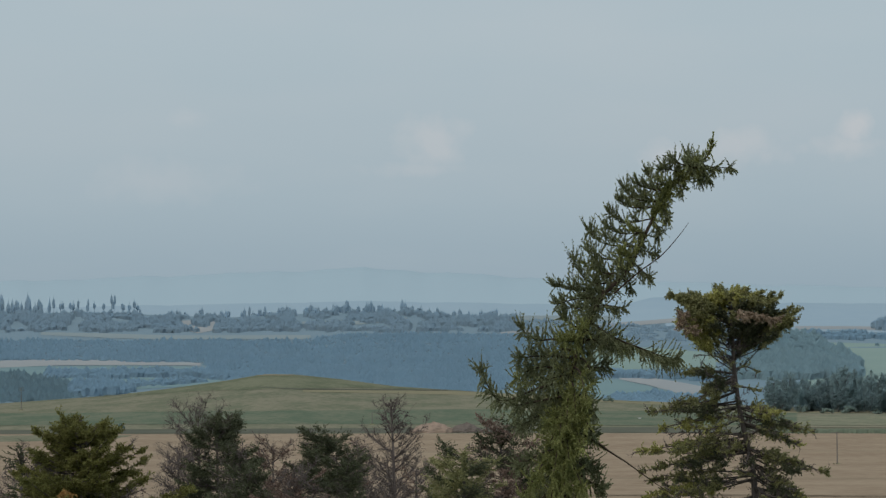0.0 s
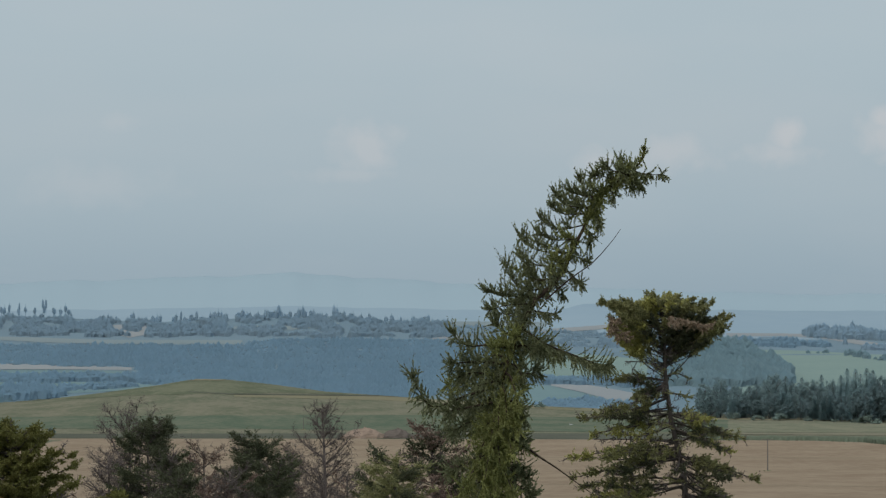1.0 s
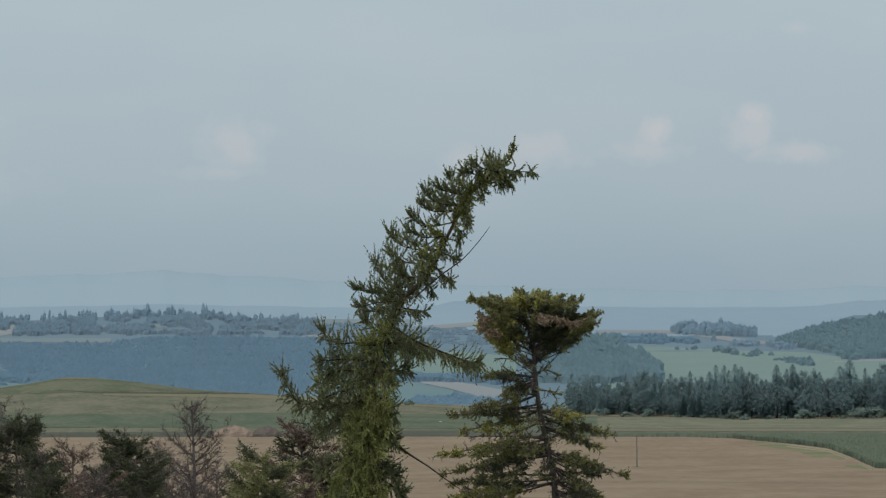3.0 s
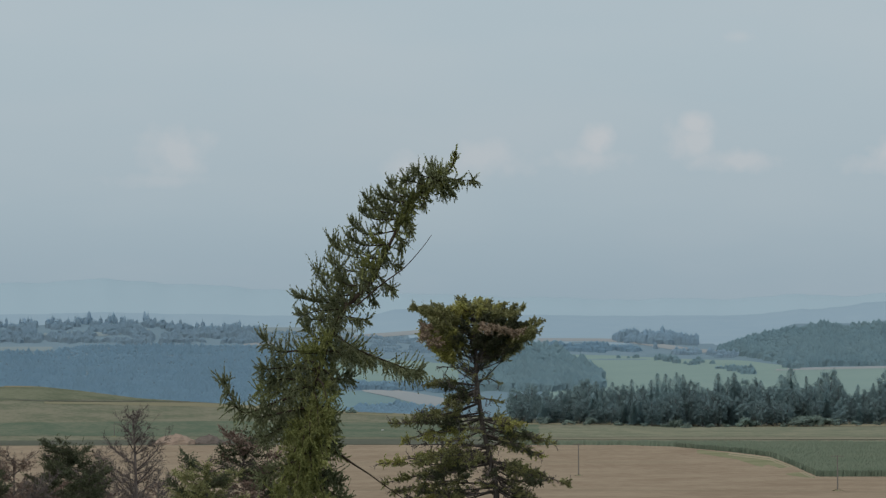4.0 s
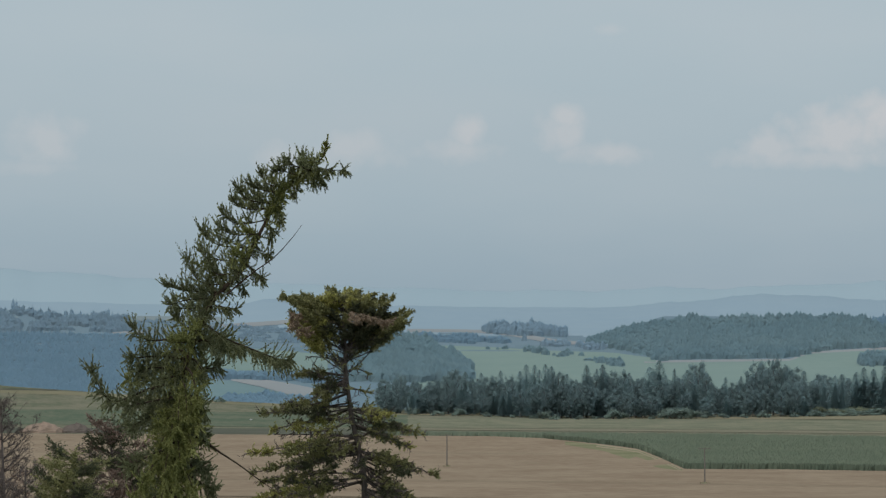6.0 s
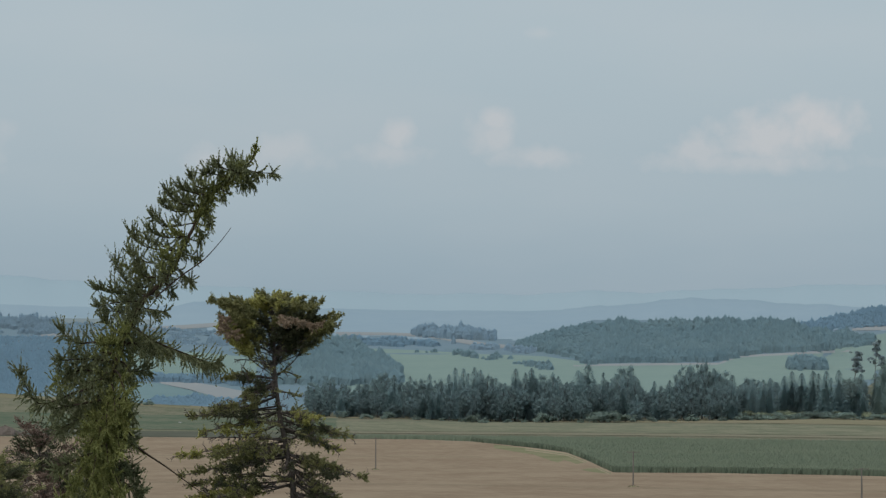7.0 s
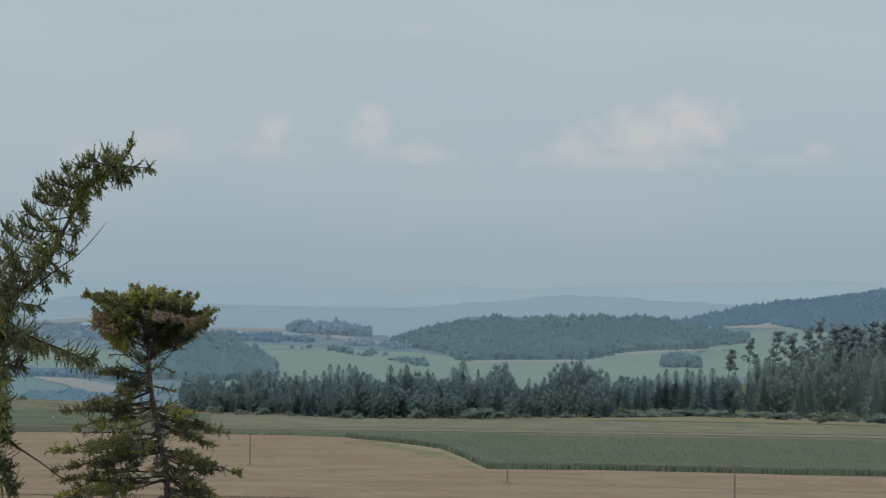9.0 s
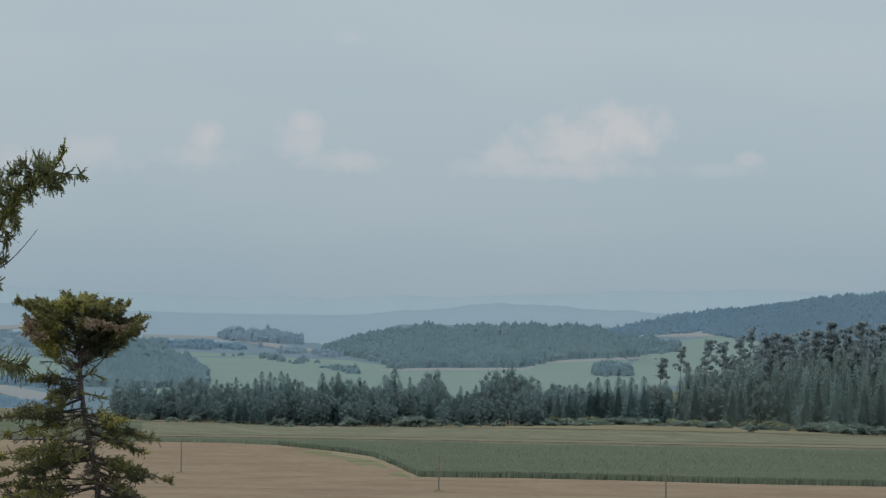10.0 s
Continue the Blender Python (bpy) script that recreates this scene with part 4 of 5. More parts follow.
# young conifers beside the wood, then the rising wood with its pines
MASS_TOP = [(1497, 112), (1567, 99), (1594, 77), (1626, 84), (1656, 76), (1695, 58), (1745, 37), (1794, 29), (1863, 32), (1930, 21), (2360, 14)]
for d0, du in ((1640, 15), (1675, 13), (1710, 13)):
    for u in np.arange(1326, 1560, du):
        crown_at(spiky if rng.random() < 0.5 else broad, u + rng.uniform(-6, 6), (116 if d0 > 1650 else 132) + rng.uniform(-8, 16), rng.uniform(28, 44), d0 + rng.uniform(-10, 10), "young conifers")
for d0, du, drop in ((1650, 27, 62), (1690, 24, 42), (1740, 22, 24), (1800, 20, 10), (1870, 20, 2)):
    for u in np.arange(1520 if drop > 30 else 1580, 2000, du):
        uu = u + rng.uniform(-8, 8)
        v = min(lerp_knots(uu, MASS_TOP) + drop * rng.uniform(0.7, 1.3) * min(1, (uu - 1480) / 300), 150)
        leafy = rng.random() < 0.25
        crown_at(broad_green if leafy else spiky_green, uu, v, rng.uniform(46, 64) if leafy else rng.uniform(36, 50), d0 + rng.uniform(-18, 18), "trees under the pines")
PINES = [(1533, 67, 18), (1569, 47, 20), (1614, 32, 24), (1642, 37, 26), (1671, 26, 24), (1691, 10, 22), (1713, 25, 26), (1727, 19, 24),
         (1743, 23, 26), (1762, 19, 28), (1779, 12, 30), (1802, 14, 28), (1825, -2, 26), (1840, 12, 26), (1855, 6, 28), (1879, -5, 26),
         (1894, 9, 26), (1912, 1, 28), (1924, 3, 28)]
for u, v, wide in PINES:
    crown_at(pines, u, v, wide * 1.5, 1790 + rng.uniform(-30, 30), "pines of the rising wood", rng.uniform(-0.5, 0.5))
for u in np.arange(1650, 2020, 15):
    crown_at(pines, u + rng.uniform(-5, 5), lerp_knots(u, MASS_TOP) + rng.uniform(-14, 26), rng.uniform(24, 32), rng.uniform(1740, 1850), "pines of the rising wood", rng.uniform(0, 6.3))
for u in np.arange(1322, 2000, 13):
    for d0 in (1592, 1616):
        if rng.random() < 0.25:
            continue
        plant(pale_shrubs if d0 > 1600 and u < 1800 else shrubs, rng, u + rng.uniform(-12, 12), d0 + rng.uniform(-10, 10), rng.uniform(1.6, 4.2) * (1.4 if u > 1780 else 1), 1.7, group="bushes along the wood")
for u, v, h, w in ((-570, 209, 3.0, 0.8), (288, 168, 3.2, 1.3), (1700, 199, 4.0, 1.0)):
    plant(shrubs, rng, u, float(reach([u], [v])[0]), h, w)
for kinds, u0, d0, k in ((broad, 720, 1690, 0.85), (spiky, 800, 1690, 0.85), (broad_green, 1900, 1850, 1.1), (spiky_green, 1880, 1800, 1.1), (pines, 1800, 1850, 1.05), (shrubs, 1345, 1612, 0.9), (pale_shrubs, 1500, 1612, 0.9)):
    for n, (ob, *_) in enumerate(kinds):   # the first of each kind stands in the wood too
        stand(ob, u0 + 55 * n, d0, k)

# slender surviving spruces on the skyline of the far ridge, haze in their colour
thin = Shape()
rng = np.random.default_rng(9)
SKYLINE = [(-1240, 0.9), (-700, 0.9), (-685, 0.45), (-540, 0.45), (-520, 0.2), (-420, 0.2), (-340, 0.6), (-300, 0.85), (-60, 0.85), (-40, 0.35), (110, 0.3)]
for u in np.arange(-1200, 110, 3.0):
    uu = u + rng.uniform(-3, 3)
    if rng.random() > lerp_knots(uu, SKYLINE) or noise.noise((uu * 0.045, 0, 5)) < -0.34:
        continue
    d = 3990.0 + rng.uniform(-30, 20)
    z = float(ground_z(uu, d))
    x, y = d * math.sin(uu / K), d * math.cos(uu / K)
    bare = -690 < uu < -430
    h = (rng.uniform(15, 25) if uu < -540 else rng.uniform(7, 15)) * (0.8 + 0.5 * noise.noise((uu * 0.05, 7, 0)))
    tube(thin, [(x, y, z - 1), (x + 0.2, y, z + h * 0.6), (x, y, z + h)], [0.4, 0.32, 0.12], 4)
    if bare:
        blob_tree(thin, rng, x, y, z + h * rng.uniform(0.35, 0.6), h * rng.uniform(0.35, 0.5), rng.uniform(2.4, 4.2), False)
    else:
        blob_tree(thin, rng, x, y, z + h * rng.uniform(0.0, 0.25), h * rng.uniform(0.75, 0.9), rng.uniform(2.6, 5.5), rng.random() < 0.2, 0.1)
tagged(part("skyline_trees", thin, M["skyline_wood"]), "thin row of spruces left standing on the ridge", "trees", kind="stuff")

# ---------- poles, heap ----------


def power_pole(u, v_base, v_top, arms, seed):
    rng = np.random.default_rng(seed)
    d = float(reach([u], [v_base])[0])
    h = (v_base - v_top) * d / K
    root = new("power_pole")
    post = Shape()
    tube(post, [(0, 0, -0.5), (0.01, 0, h * 0.5), (0, 0.01, h)], [0.17, 0.15, 0.12], 10)
    part("post", post, M["pole_wood"], root)
    for a in range(arms):
        arm = Shape()
        z = h - 0.25 - a * 0.9
        w = 1.4 - 0.2 * a
        c = [(sx * w, sy * 0.06, z + sz * 0.06) for sx in (-1, 1) for sy in (-1, 1) for sz in (-1, 1)]
        arm.add([(x, y + 0.17, q) for x, y, q in c], [[0, 1, 3, 2], [4, 6, 7, 5], [0, 4, 5, 1], [2, 3, 7, 6], [0, 2, 6, 4], [1, 5, 7, 3]])
        arm_ob = part("crossarm", arm, M["pole_wood"], root)
        for x in (-w * 0.9, -w * 0.3, w * 0.3, w * 0.9):
            ins = Shape()
            tube(ins, [(x, 0.17, z + 0.06), (x, 0.17, z + 0.14), (x, 0.17, z + 0.2), (x, 0.17, z + 0.26)], [0.03, 0.08, 0.08, 0.04], 8)
            part("insulator", ins, M["track"], arm_ob)
    weeds = Shape()
    lump(weeds, rng, (0, 0, 0.05), 0.7, 0.35)
    leaf_flecks(weeds, rng, (0, 0, 0.1), 1.1, 50, 0.35, 0.3)
    part("weed_tuft", weeds, M["weedy"], root, "weeds left uncut round the foot")
    stand(root, u, d, turn=rng.uniform(-0.5, 0.5) - u / K)
    return tagged(root, "weathered wooden power pole standing in the stubble", "pole", group="power poles")


power_pole(691, 282, 224, 1, 1)
power_pole(1146, 311, 247, 1, 2)
power_pole(1547, 352, 277, 1, 3)
power_pole(-745, 174, 134, 2, 4)
power_pole(-128, 206, 185, 0, 5)


def soil_heap(u, v, width, height, mat, label):
    rng = np.random.default_rng(3)
    d = float(reach([u], [v])[0])
    s = Shape()
    n, m = 18, 7
    verts, faces = [], []
    for j in range(m):
        f = j / (m - 1)
        for i in range(n):
            a = i * math.tau / n
            r = (1 - f ** 1.6) * (1 + 0.22 * noise.noise((math.cos(a) * 2, math.sin(a) * 2, f * 3)))
            verts.append((math.cos(a) * r * width / 2, math.sin(a) * r * width / 3, -0.3 + f ** 0.7 * height * (1 + 0.3 * noise.noise((math.cos(a) * 3, f * 4, math.sin(a) * 3)))))
    for j in range(m - 1):
        for i in range(n):
            faces.append([j * n + i, j * n + (i + 1) % n, (j + 1) * n + (i + 1) % n, (j + 1) * n + i])
    s.add(verts, faces)
    ob = part("earth_mound", s, mat)
    stand(ob, u, d)
    return tagged(ob, label, "heap")


soil_heap(-20, 221, 16.5, 3.9, M["soil_pile"], "long pale heap of bare soil at the field's edge")
soil_heap(38, 221, 12.0, 3.6, M["dark_soil"], "dark grey-brown heap of earth beside the pale one")


def pale_bundle(u, v):
    """Something pale left lying in the green crop."""
    s = Shape()
    lump(s, np.random.default_rng(5), (0, 0, 0.2), 0.55, 0.45, 0.25)
    ob = stand(part("fabric_bundle", s, M["pale_fabric"]), u, float(reach([u], [v])[0]), wide=1.2)
    return tagged(ob, "small pale crumpled fabric bundle in the green crop", "bundle")


pale_bundle(345, 199)

# ---------- the trees before the lookout ----------


def limb_part(tree, pts, r0, r1, bark, n=7, name="branch", sides=5):
    s = Shape()
    line = curve(pts, n)
    tube(s, line, np.linspace(r0, r1, n + 1), sides)
    return part(name, s, bark, tree, smooth=True), line


def along(line, s):
    """Points and directions at fractions s of a polyline."""
    x = s * (len(line) - 1)
    i = np.clip(x.astype(int), 0, len(line) - 2)
    t = (x - i)[:, None]
    return line[i] * (1 - t) + line[i + 1] * t, unit(line[i + 1] - line[i])


def bunched(rng, n, s0, tufts, spread, share):
    """Fractions along a bough, most of them gathered in tufts."""
    c = s0 + (1 - s0) * (np.arange(tufts) + rng.random(tufts)) / tufts
    s = np.where(rng.random(n) < share, c[rng.integers(tufts, size=n)] + rng.normal(size=n) * spread, s0 + (1 - s0) * rng.random(n))
    return np.clip(s, s0, 1)


def larch_foliage(shape, rng, line, n, length, droop=0.5, s0=0.1, k=30, fan=0):
    """Whippy needled shoots: some curve upward from the bough, others hang; a fan of them ends it."""
    s = np.concatenate([bunched(rng, n, s0, 6, 0.03, 0.45), rng.uniform(0.9, 1.0, fan)])
    n += fan
    base, tang = along(line, s)
    side = rng.normal(size=(n, 3)) * np.array([0.7, 0.7, 0.35])
    hang = rng.random(n) < np.where(np.arange(n) >= n - fan, droop * 0.5, droop)
    up = np.where(hang, -0.85, 0.5)[:, None] * np.array([[0, 0, 1.0]])
    way = unit(tang * rng.uniform(0.2, 1.0, (n, 1)) + unit(side) * 0.65 + up * rng.uniform(0.4, 1.2, (n, 1)))
    ln = length * rng.uniform(0.4, 1.2, n) * (1.1 - 0.35 * s)
    bend = np.where(hang, -0.35, 0.45)[:, None] * np.array([[0, 0, 1.0]]) * rng.uniform(0.4, 1.2, (n, 1)) + rng.normal(size=(n, 3)) * 0.08
    needled(shape, rng, base, way, ln, bend, k, 0.019, 0.012, 0.52, 0.005)


def spruce_foliage(shape, rng, line, density=1.0, width=0.22, s0=0.2, k=11, nlen=0.015, hang=0.25, nwid=0.009, flat=0.2):
    """Flat sprays: side twigs from the bough, each set with short needled shoots."""
    size = float(np.linalg.norm(line[-1] - line[0]))
    n = max(4, int(size * 34 * density))
    s = bunched(rng, n, s0, max(3, int(size * 5)), 0.035, 0.75)
    base, tang = along(line, s)
    lat = unit(np.cross(tang, np.array([[0, 0, 1.0]])))
    sign = np.where(rng.random(n) < 0.5, -1, 1)[:, None]
    way = unit(lat * sign * rng.uniform(0.35, 1.0, (n, 1)) + tang * rng.uniform(0.4, 1.0, (n, 1)) + np.array([[0, 0, 1.0]]) * rng.normal(-hang, flat, (n, 1)))
    ln = width * rng.uniform(0.5, 1.15, n) * (1.1 - 0.6 * s)
    bend = np.array([[0, 0, 1.0]]) * rng.normal(0.05, 0.15, (n, 1))
    needled(shape, rng, base, way, ln, bend, int(k * 1.8), nlen, nwid, 0.8, 0.0035, 1)
    m = 4 if k > 5 else 3 if k > 4 else 2
    f = np.tile(np.linspace(0.2, 0.95, m), n) + rng.uniform(-0.08, 0.08, n * m)
    i = np.repeat(np.arange(n), m)
    b2 = base[i] + way[i] * (ln[i] * f)[:, None] + bend[i] * (ln[i] * f * f)[:, None]
    w2 = unit(way[i] * 0.8 + unit(rng.normal(size=(n * m, 3)) * np.array([1, 1, flat * 1.6])) * 0.9 + np.array([[0, 0, -hang * 0.6]]))
    needled(shape, rng, b2, w2, ln[i] * rng.uniform(0.25, 0.5, n * m), rng.normal(size=(n * m, 3)) * 0.1, k, nlen, nwid, 0.8, 0.004, 1)


def bare_twigs(shape, rng, line, density=1.0, width=0.2, s0=0.1, rise=0.15):
    """Fine leafless twigs with side spurs."""
    size = float(np.linalg.norm(line[-1] - line[0]))
    n = max(4, int(size * 30 * density))
    s = s0 + (1 - s0) * rng.random(n)
    base, tang = along(line, s)
    way = unit(tang * rng.uniform(0.4, 1, (n, 1)) + unit(rng.normal(size=(n, 3))) * 0.8 + np.array([[0, 0, rise]]))
    needled(shape, rng, base, way, width * rng.uniform(0.4, 1.1, n) * (1.1 - 0.5 * s), rng.normal(size=(n, 3)) * 0.15, 9, width * 0.28, 0.006, 0.8, 0.004)


def tree_trunk(root, foot, pts, r_foot, r_top, bark):
    s = Shape()
    line = curve([foot - Vector((0, 0, 1.0))] + list(pts), 30)
    step = np.linalg.norm(np.diff(line, axis=0), axis=1)
    left = (1 - np.concatenate([[0], np.cumsum(step)]) / step.sum())
    tube(s, line, r_top + (r_foot - r_top) * left ** 0.9, 10)
    part("trunk", s, bark, root, smooth=True)
    return line


def foot_of(u, d):
    a = u / K
    return Vector((d * math.sin(a), d * math.cos(a), float(ground_z(u, d))))


def at_height(line, z):
    """The trunk's axis at height z."""
    return np.array([np.interp(z, line[:, 2], line[:, i]) for i in range(3)])


def seat(root, foot):
    """Move a tree's origin to its foot, leaving its parts where they are."""
    root.location = foot
    for c in root.children:
        c.matrix_parent_inverse = Matrix.Translation(-foot)


# --- the leaning larch ---
def make_larch():
    rng = np.random.default_rng(21)
    D = 32.0
    root = new("larch_tree")

    def w(x, y, dy=0.0):
        p = spot(x, y, D)
        return p + Vector((0, dy, 0))

    foot = foot_of(160, D)
    stem_line = [w(190, 900), w(200, 338), w(212, 217), w(226, 117), w(252, 40), w(282, -20), w(325, -60), w(346, -104), w(380, -169), w(402, -206), w(441, -241), w(468, -262), w(477, -288)]
    line = tree_trunk(root, foot, stem_line, 0.12, 0.004, M["larch_bark"])

    def bough(pts, dy, n, length, hang, mat, fan=4, thick=0.007, note=""):
        x0, y0 = pts[0]
        p3 = [w(x0 + (x - x0) * 0.86, y0 + (y - y0) * 0.9, dy * i / (len(pts) - 1)) for i, (x, y) in enumerate(pts)]
        ob, cl = limb_part(root, p3, thick, 0.003, M["larch_bark"], 8, sides=5)
        s = Shape()
        larch_foliage(s, rng, cl, n, length, hang, 0.1, 28, fan)
        part("foliage", s, M[mat], ob, note)

    # boughs that sweep up to windward: line, shoots, shoot length
    windward = [
        ([(463, -248), (445, -257), (429, -269)], 14, 0.1),
        ([(449, -243), (417, -251), (401, -257)], 16, 0.11),
        ([(429, -233), (397, -241), (377, -241)], 18, 0.12),
        ([(407, -211), (369, -219), (357, -237)], 12, 0.11),
        ([(397, -203), (357, -208), (337, -216)], 16, 0.12),
        ([(382, -184), (335, -190), (312, -212)], 20, 0.13),
        ([(376, -175), (328, -174), (301, -188)], 18, 0.12),
        ([(368, -154), (314, -146), (282, -166)], 24, 0.13),
        ([(358, -130), (308, -128), (280, -140)], 18, 0.12),
        ([(348, -104), (294, -108), (264, -117), (244, -138)], 22, 0.13),
        ([(342, -87), (286, -82), (242, -101)], 20, 0.13),
        ([(327, -62), (277, -58), (258, -87)], 18, 0.13),
        ([(311, -42), (255, -41), (228, -65), (219, -93)], 30, 0.14),
        ([(297, -27), (227, -29), (181, -38)], 40, 0.15),
        ([(287, -16), (225, -13), (187, -3)], 26, 0.13),
        ([(275, 5), (235, 2), (205, 2)], 14, 0.12),
    ]
    for pts, n, length in windward:
        bough(pts, rng.uniform(-0.12, 0.12), int(n * 1.7), length * 1.2, 0.2, "larch_needles", 7)
        # a shorter twin that reaches towards or away from the lookout
        (x0, y0), (x1, y1) = pts[0], pts[-1]
        f = rng.uniform(0.35, 0.75)
        if rng.random() < 0.15:
            continue
        twin = [(x0, y0), (x0 + (x1 - x0) * f * 0.5, y0 + (y1 - y0) * f * 0.5 + 3), (x0 + (x1 - x0) * f, y0 + (y1 - y0) * f)]
        bough(twin, rng.choice([-0.28, 0.28]), int(n * 1.6), length * 1.1, 0.3, "larch_light" if rng.random() < 0.45 else "larch_needles", 3)
    # short boughs that hang in its lee
    leeward = [
        ([(461, -248), (479, -244), (494, -242), (516, -242)], 12, 0.09),
        ([(459, -244), (469, -234), (474, -226)], 16, 0.1),
        ([(442, -239), (453, -229), (458, -220)], 12, 0.09),
        ([(413, -219), (422, -209), (420, -199)], 7, 0.09),
        ([(382, -183), (394, -171), (399, -149)], 14, 0.1),
        ([(368, -152), (382, -139), (382, -116)], 14, 0.1),
        ([(348, -102), (364, -96), (383, -91)], 9, 0.08),
        ([(337, -76), (355, -60), (367, -48)], 14, 0.1),
        ([(317, -48), (331, -40), (337, -30)], 9, 0.09),
        ([(279, -3), (303, 0), (327, 4)], 14, 0.1),
    ]
    for pts, n, length in leeward:
        bough(pts, rng.uniform(-0.1, 0.1), int(n * 2.6), length * 1.15, 0.8, "larch_needles", 4, 0.006)
    # the broader boughs below the bend: line, shoots, shoot length, share that hang
    broad_boughs = [
        ([(259, 35), (223, 35), (203, 17)], 22, 0.13, 0.3),
        ([(246, 55), (189, 57), (147, 58), (119, 36)], 40, 0.14, 0.35),
        ([(232, 91), (169, 86), (114, 90)], 46, 0.14, 0.45),
        ([(224, 112), (164, 106), (129, 116)], 34, 0.13, 0.5),
        ([(220, 129), (144, 150), (94, 170), (64, 157), (36, 103)], 70, 0.15, 0.55),
        ([(216, 157), (154, 168), (109, 176)], 46, 0.15, 0.55),
        ([(213, 179), (158, 194), (121, 214)], 46, 0.15, 0.6),
        ([(263, 29), (290, 49), (320, 64), (364, 80), (413, 98), (439, 99)], 120, 0.15, 0.88),
        ([(234, 97), (272, 109), (300, 105)], 28, 0.12, 0.6),
        ([(244, 62), (266, 57), (280, 69)], 16, 0.11, 0.6),
        ([(218, 157), (248, 167), (269, 193)], 34, 0.14, 0.65),
        ([(213, 202), (249, 209), (271, 233)], 34, 0.14, 0.65),
        ([(211, 256), (252, 277), (280, 295)], 34, 0.14, 0.6),
        ([(209, 246), (163, 262), (117, 286)], 44, 0.15, 0.55),
        ([(208, 276), (258, 309), (288, 329)], 34, 0.14, 0.6),
    ]
    for pts, n, length, hang in broad_boughs:
        bough(pts, rng.uniform(-0.15, 0.15), int(n * 2.0), length * 1.2, hang, "larch_needles", 8, 0.014, "dark green drooping larch needles")
        (x0, y0), (x1, y1) = pts[0], pts[-1]
        f = rng.uniform(0.3, 0.6)
        twin = [(x0, y0 + 8), (x0 + (x1 - x0) * f * 0.5, y0 + (y1 - y0) * f * 0.5 + 10), (x0 + (x1 - x0) * f, y0 + (y1 - y0) * f + 14)]
        bough(twin, rng.choice([-0.4, 0.4]), int(n * 1.3), length * 1.15, hang, "larch_light" if rng.random() < 0.65 else "larch_needles")
    # fresh bright boughs hanging on the near side
    for x, y in [(242, 147), (233, 172), (249, 192), (215, 192), (201, 216), (243, 232), (219, 257), (182, 281), (152, 296), (212, 301), (242, 307), (127, 321), (177, 324)]:
        b = at_height(line, EYE - (y - 42) * D / K)
        e = w(x + rng.uniform(-6, 6), y + 14, -0.42 - 0.0006 * y)
        ob, cl = limb_part(root, [b, (Vector(b) + e) / 2 + Vector((0, -0.05, 0.08)), e], 0.012, 0.004, M["larch_bark"], 6, sides=4)
        s = Shape()
        larch_foliage(s, rng, cl, 62, 0.14, 0.72, 0.45, 28, 5)
        part("foliage", s, M["larch_light"], ob, "fresh yellow-green larch needles")
    # short shoots along the stem, sparse where it is bare below the bend
    for z0, z1, n, length in ((1.18, 1.56, 26, 0.1), (0.6, 1.25, 330, 0.125), (0.0, 0.65, 200, 0.115), (-0.4, 0.05, 170, 0.13), (-1.6, -0.35, 220, 0.16)):
        s = Shape()
        up = line[(line[:, 2] > EYE + z0) & (line[:, 2] < EYE + z1)]
        if len(up) > 2:
            larch_foliage(s, rng, up, n, length, 0.45, 0.0, 26, 5)
            part("stem_foliage", s, M["larch_needles" if -0.5 < z0 < 0.3 else "larch_light"], root)
    # skirt of boughs lower down, on all sides
    z_top, z_low = EYE - 0.25, foot.z + 1.6
    z, i = z_top, 0
    while z > z_low:
        a = i * 2.4 + rng.uniform(-0.5, 0.5)
        depth = (z_top - z)
        r = min((0.2 + 0.14 * depth) * rng.uniform(0.6, 1.15), 1.8)
        b = at_height(line, z)
        e = b + np.array([math.cos(a) * r, math.sin(a) * r, -0.22 * r + rng.uniform(-0.1, 0.05)])
        m = b + (e - b) * 0.5 + np.array([0, 0, 0.05])
        ob, cl = limb_part(root, [b, m, e], 0.012 + 0.006 * depth, 0.004, M["larch_bark"], 6)
        s = Shape()
        seen = z > EYE - 2.0
        larch_foliage(s, rng, cl, int(8 + r * (80 if seen else 30)), 0.17 if seen else 0.2, 0.62, 0.15, 26 if seen else 10, 3)
        part("foliage", s, M["larch_light" if rng.random() < 0.55 else "larch_needles"], ob)
        z -= 0.042 if seen else 0.14
        i += 1
    # bare dead twigs
    for pts, r in (([(300, -22), (345, -60), (384, -88), (415, -122), (433, -146)], 0.008), ([(255, 226), (282, 250), (320, 275), (362, 306), (400, 332)], 0.013)):
        limb_part(root, [w(x, y, -0.1) for x, y in pts], r, 0.002, M["larch_bark"], 10, "bare_twig")
    seat(root, foot)
    return tagged(root, "crooked green larch leaning over with drooping needled boughs", "larch tree")


make_larch()


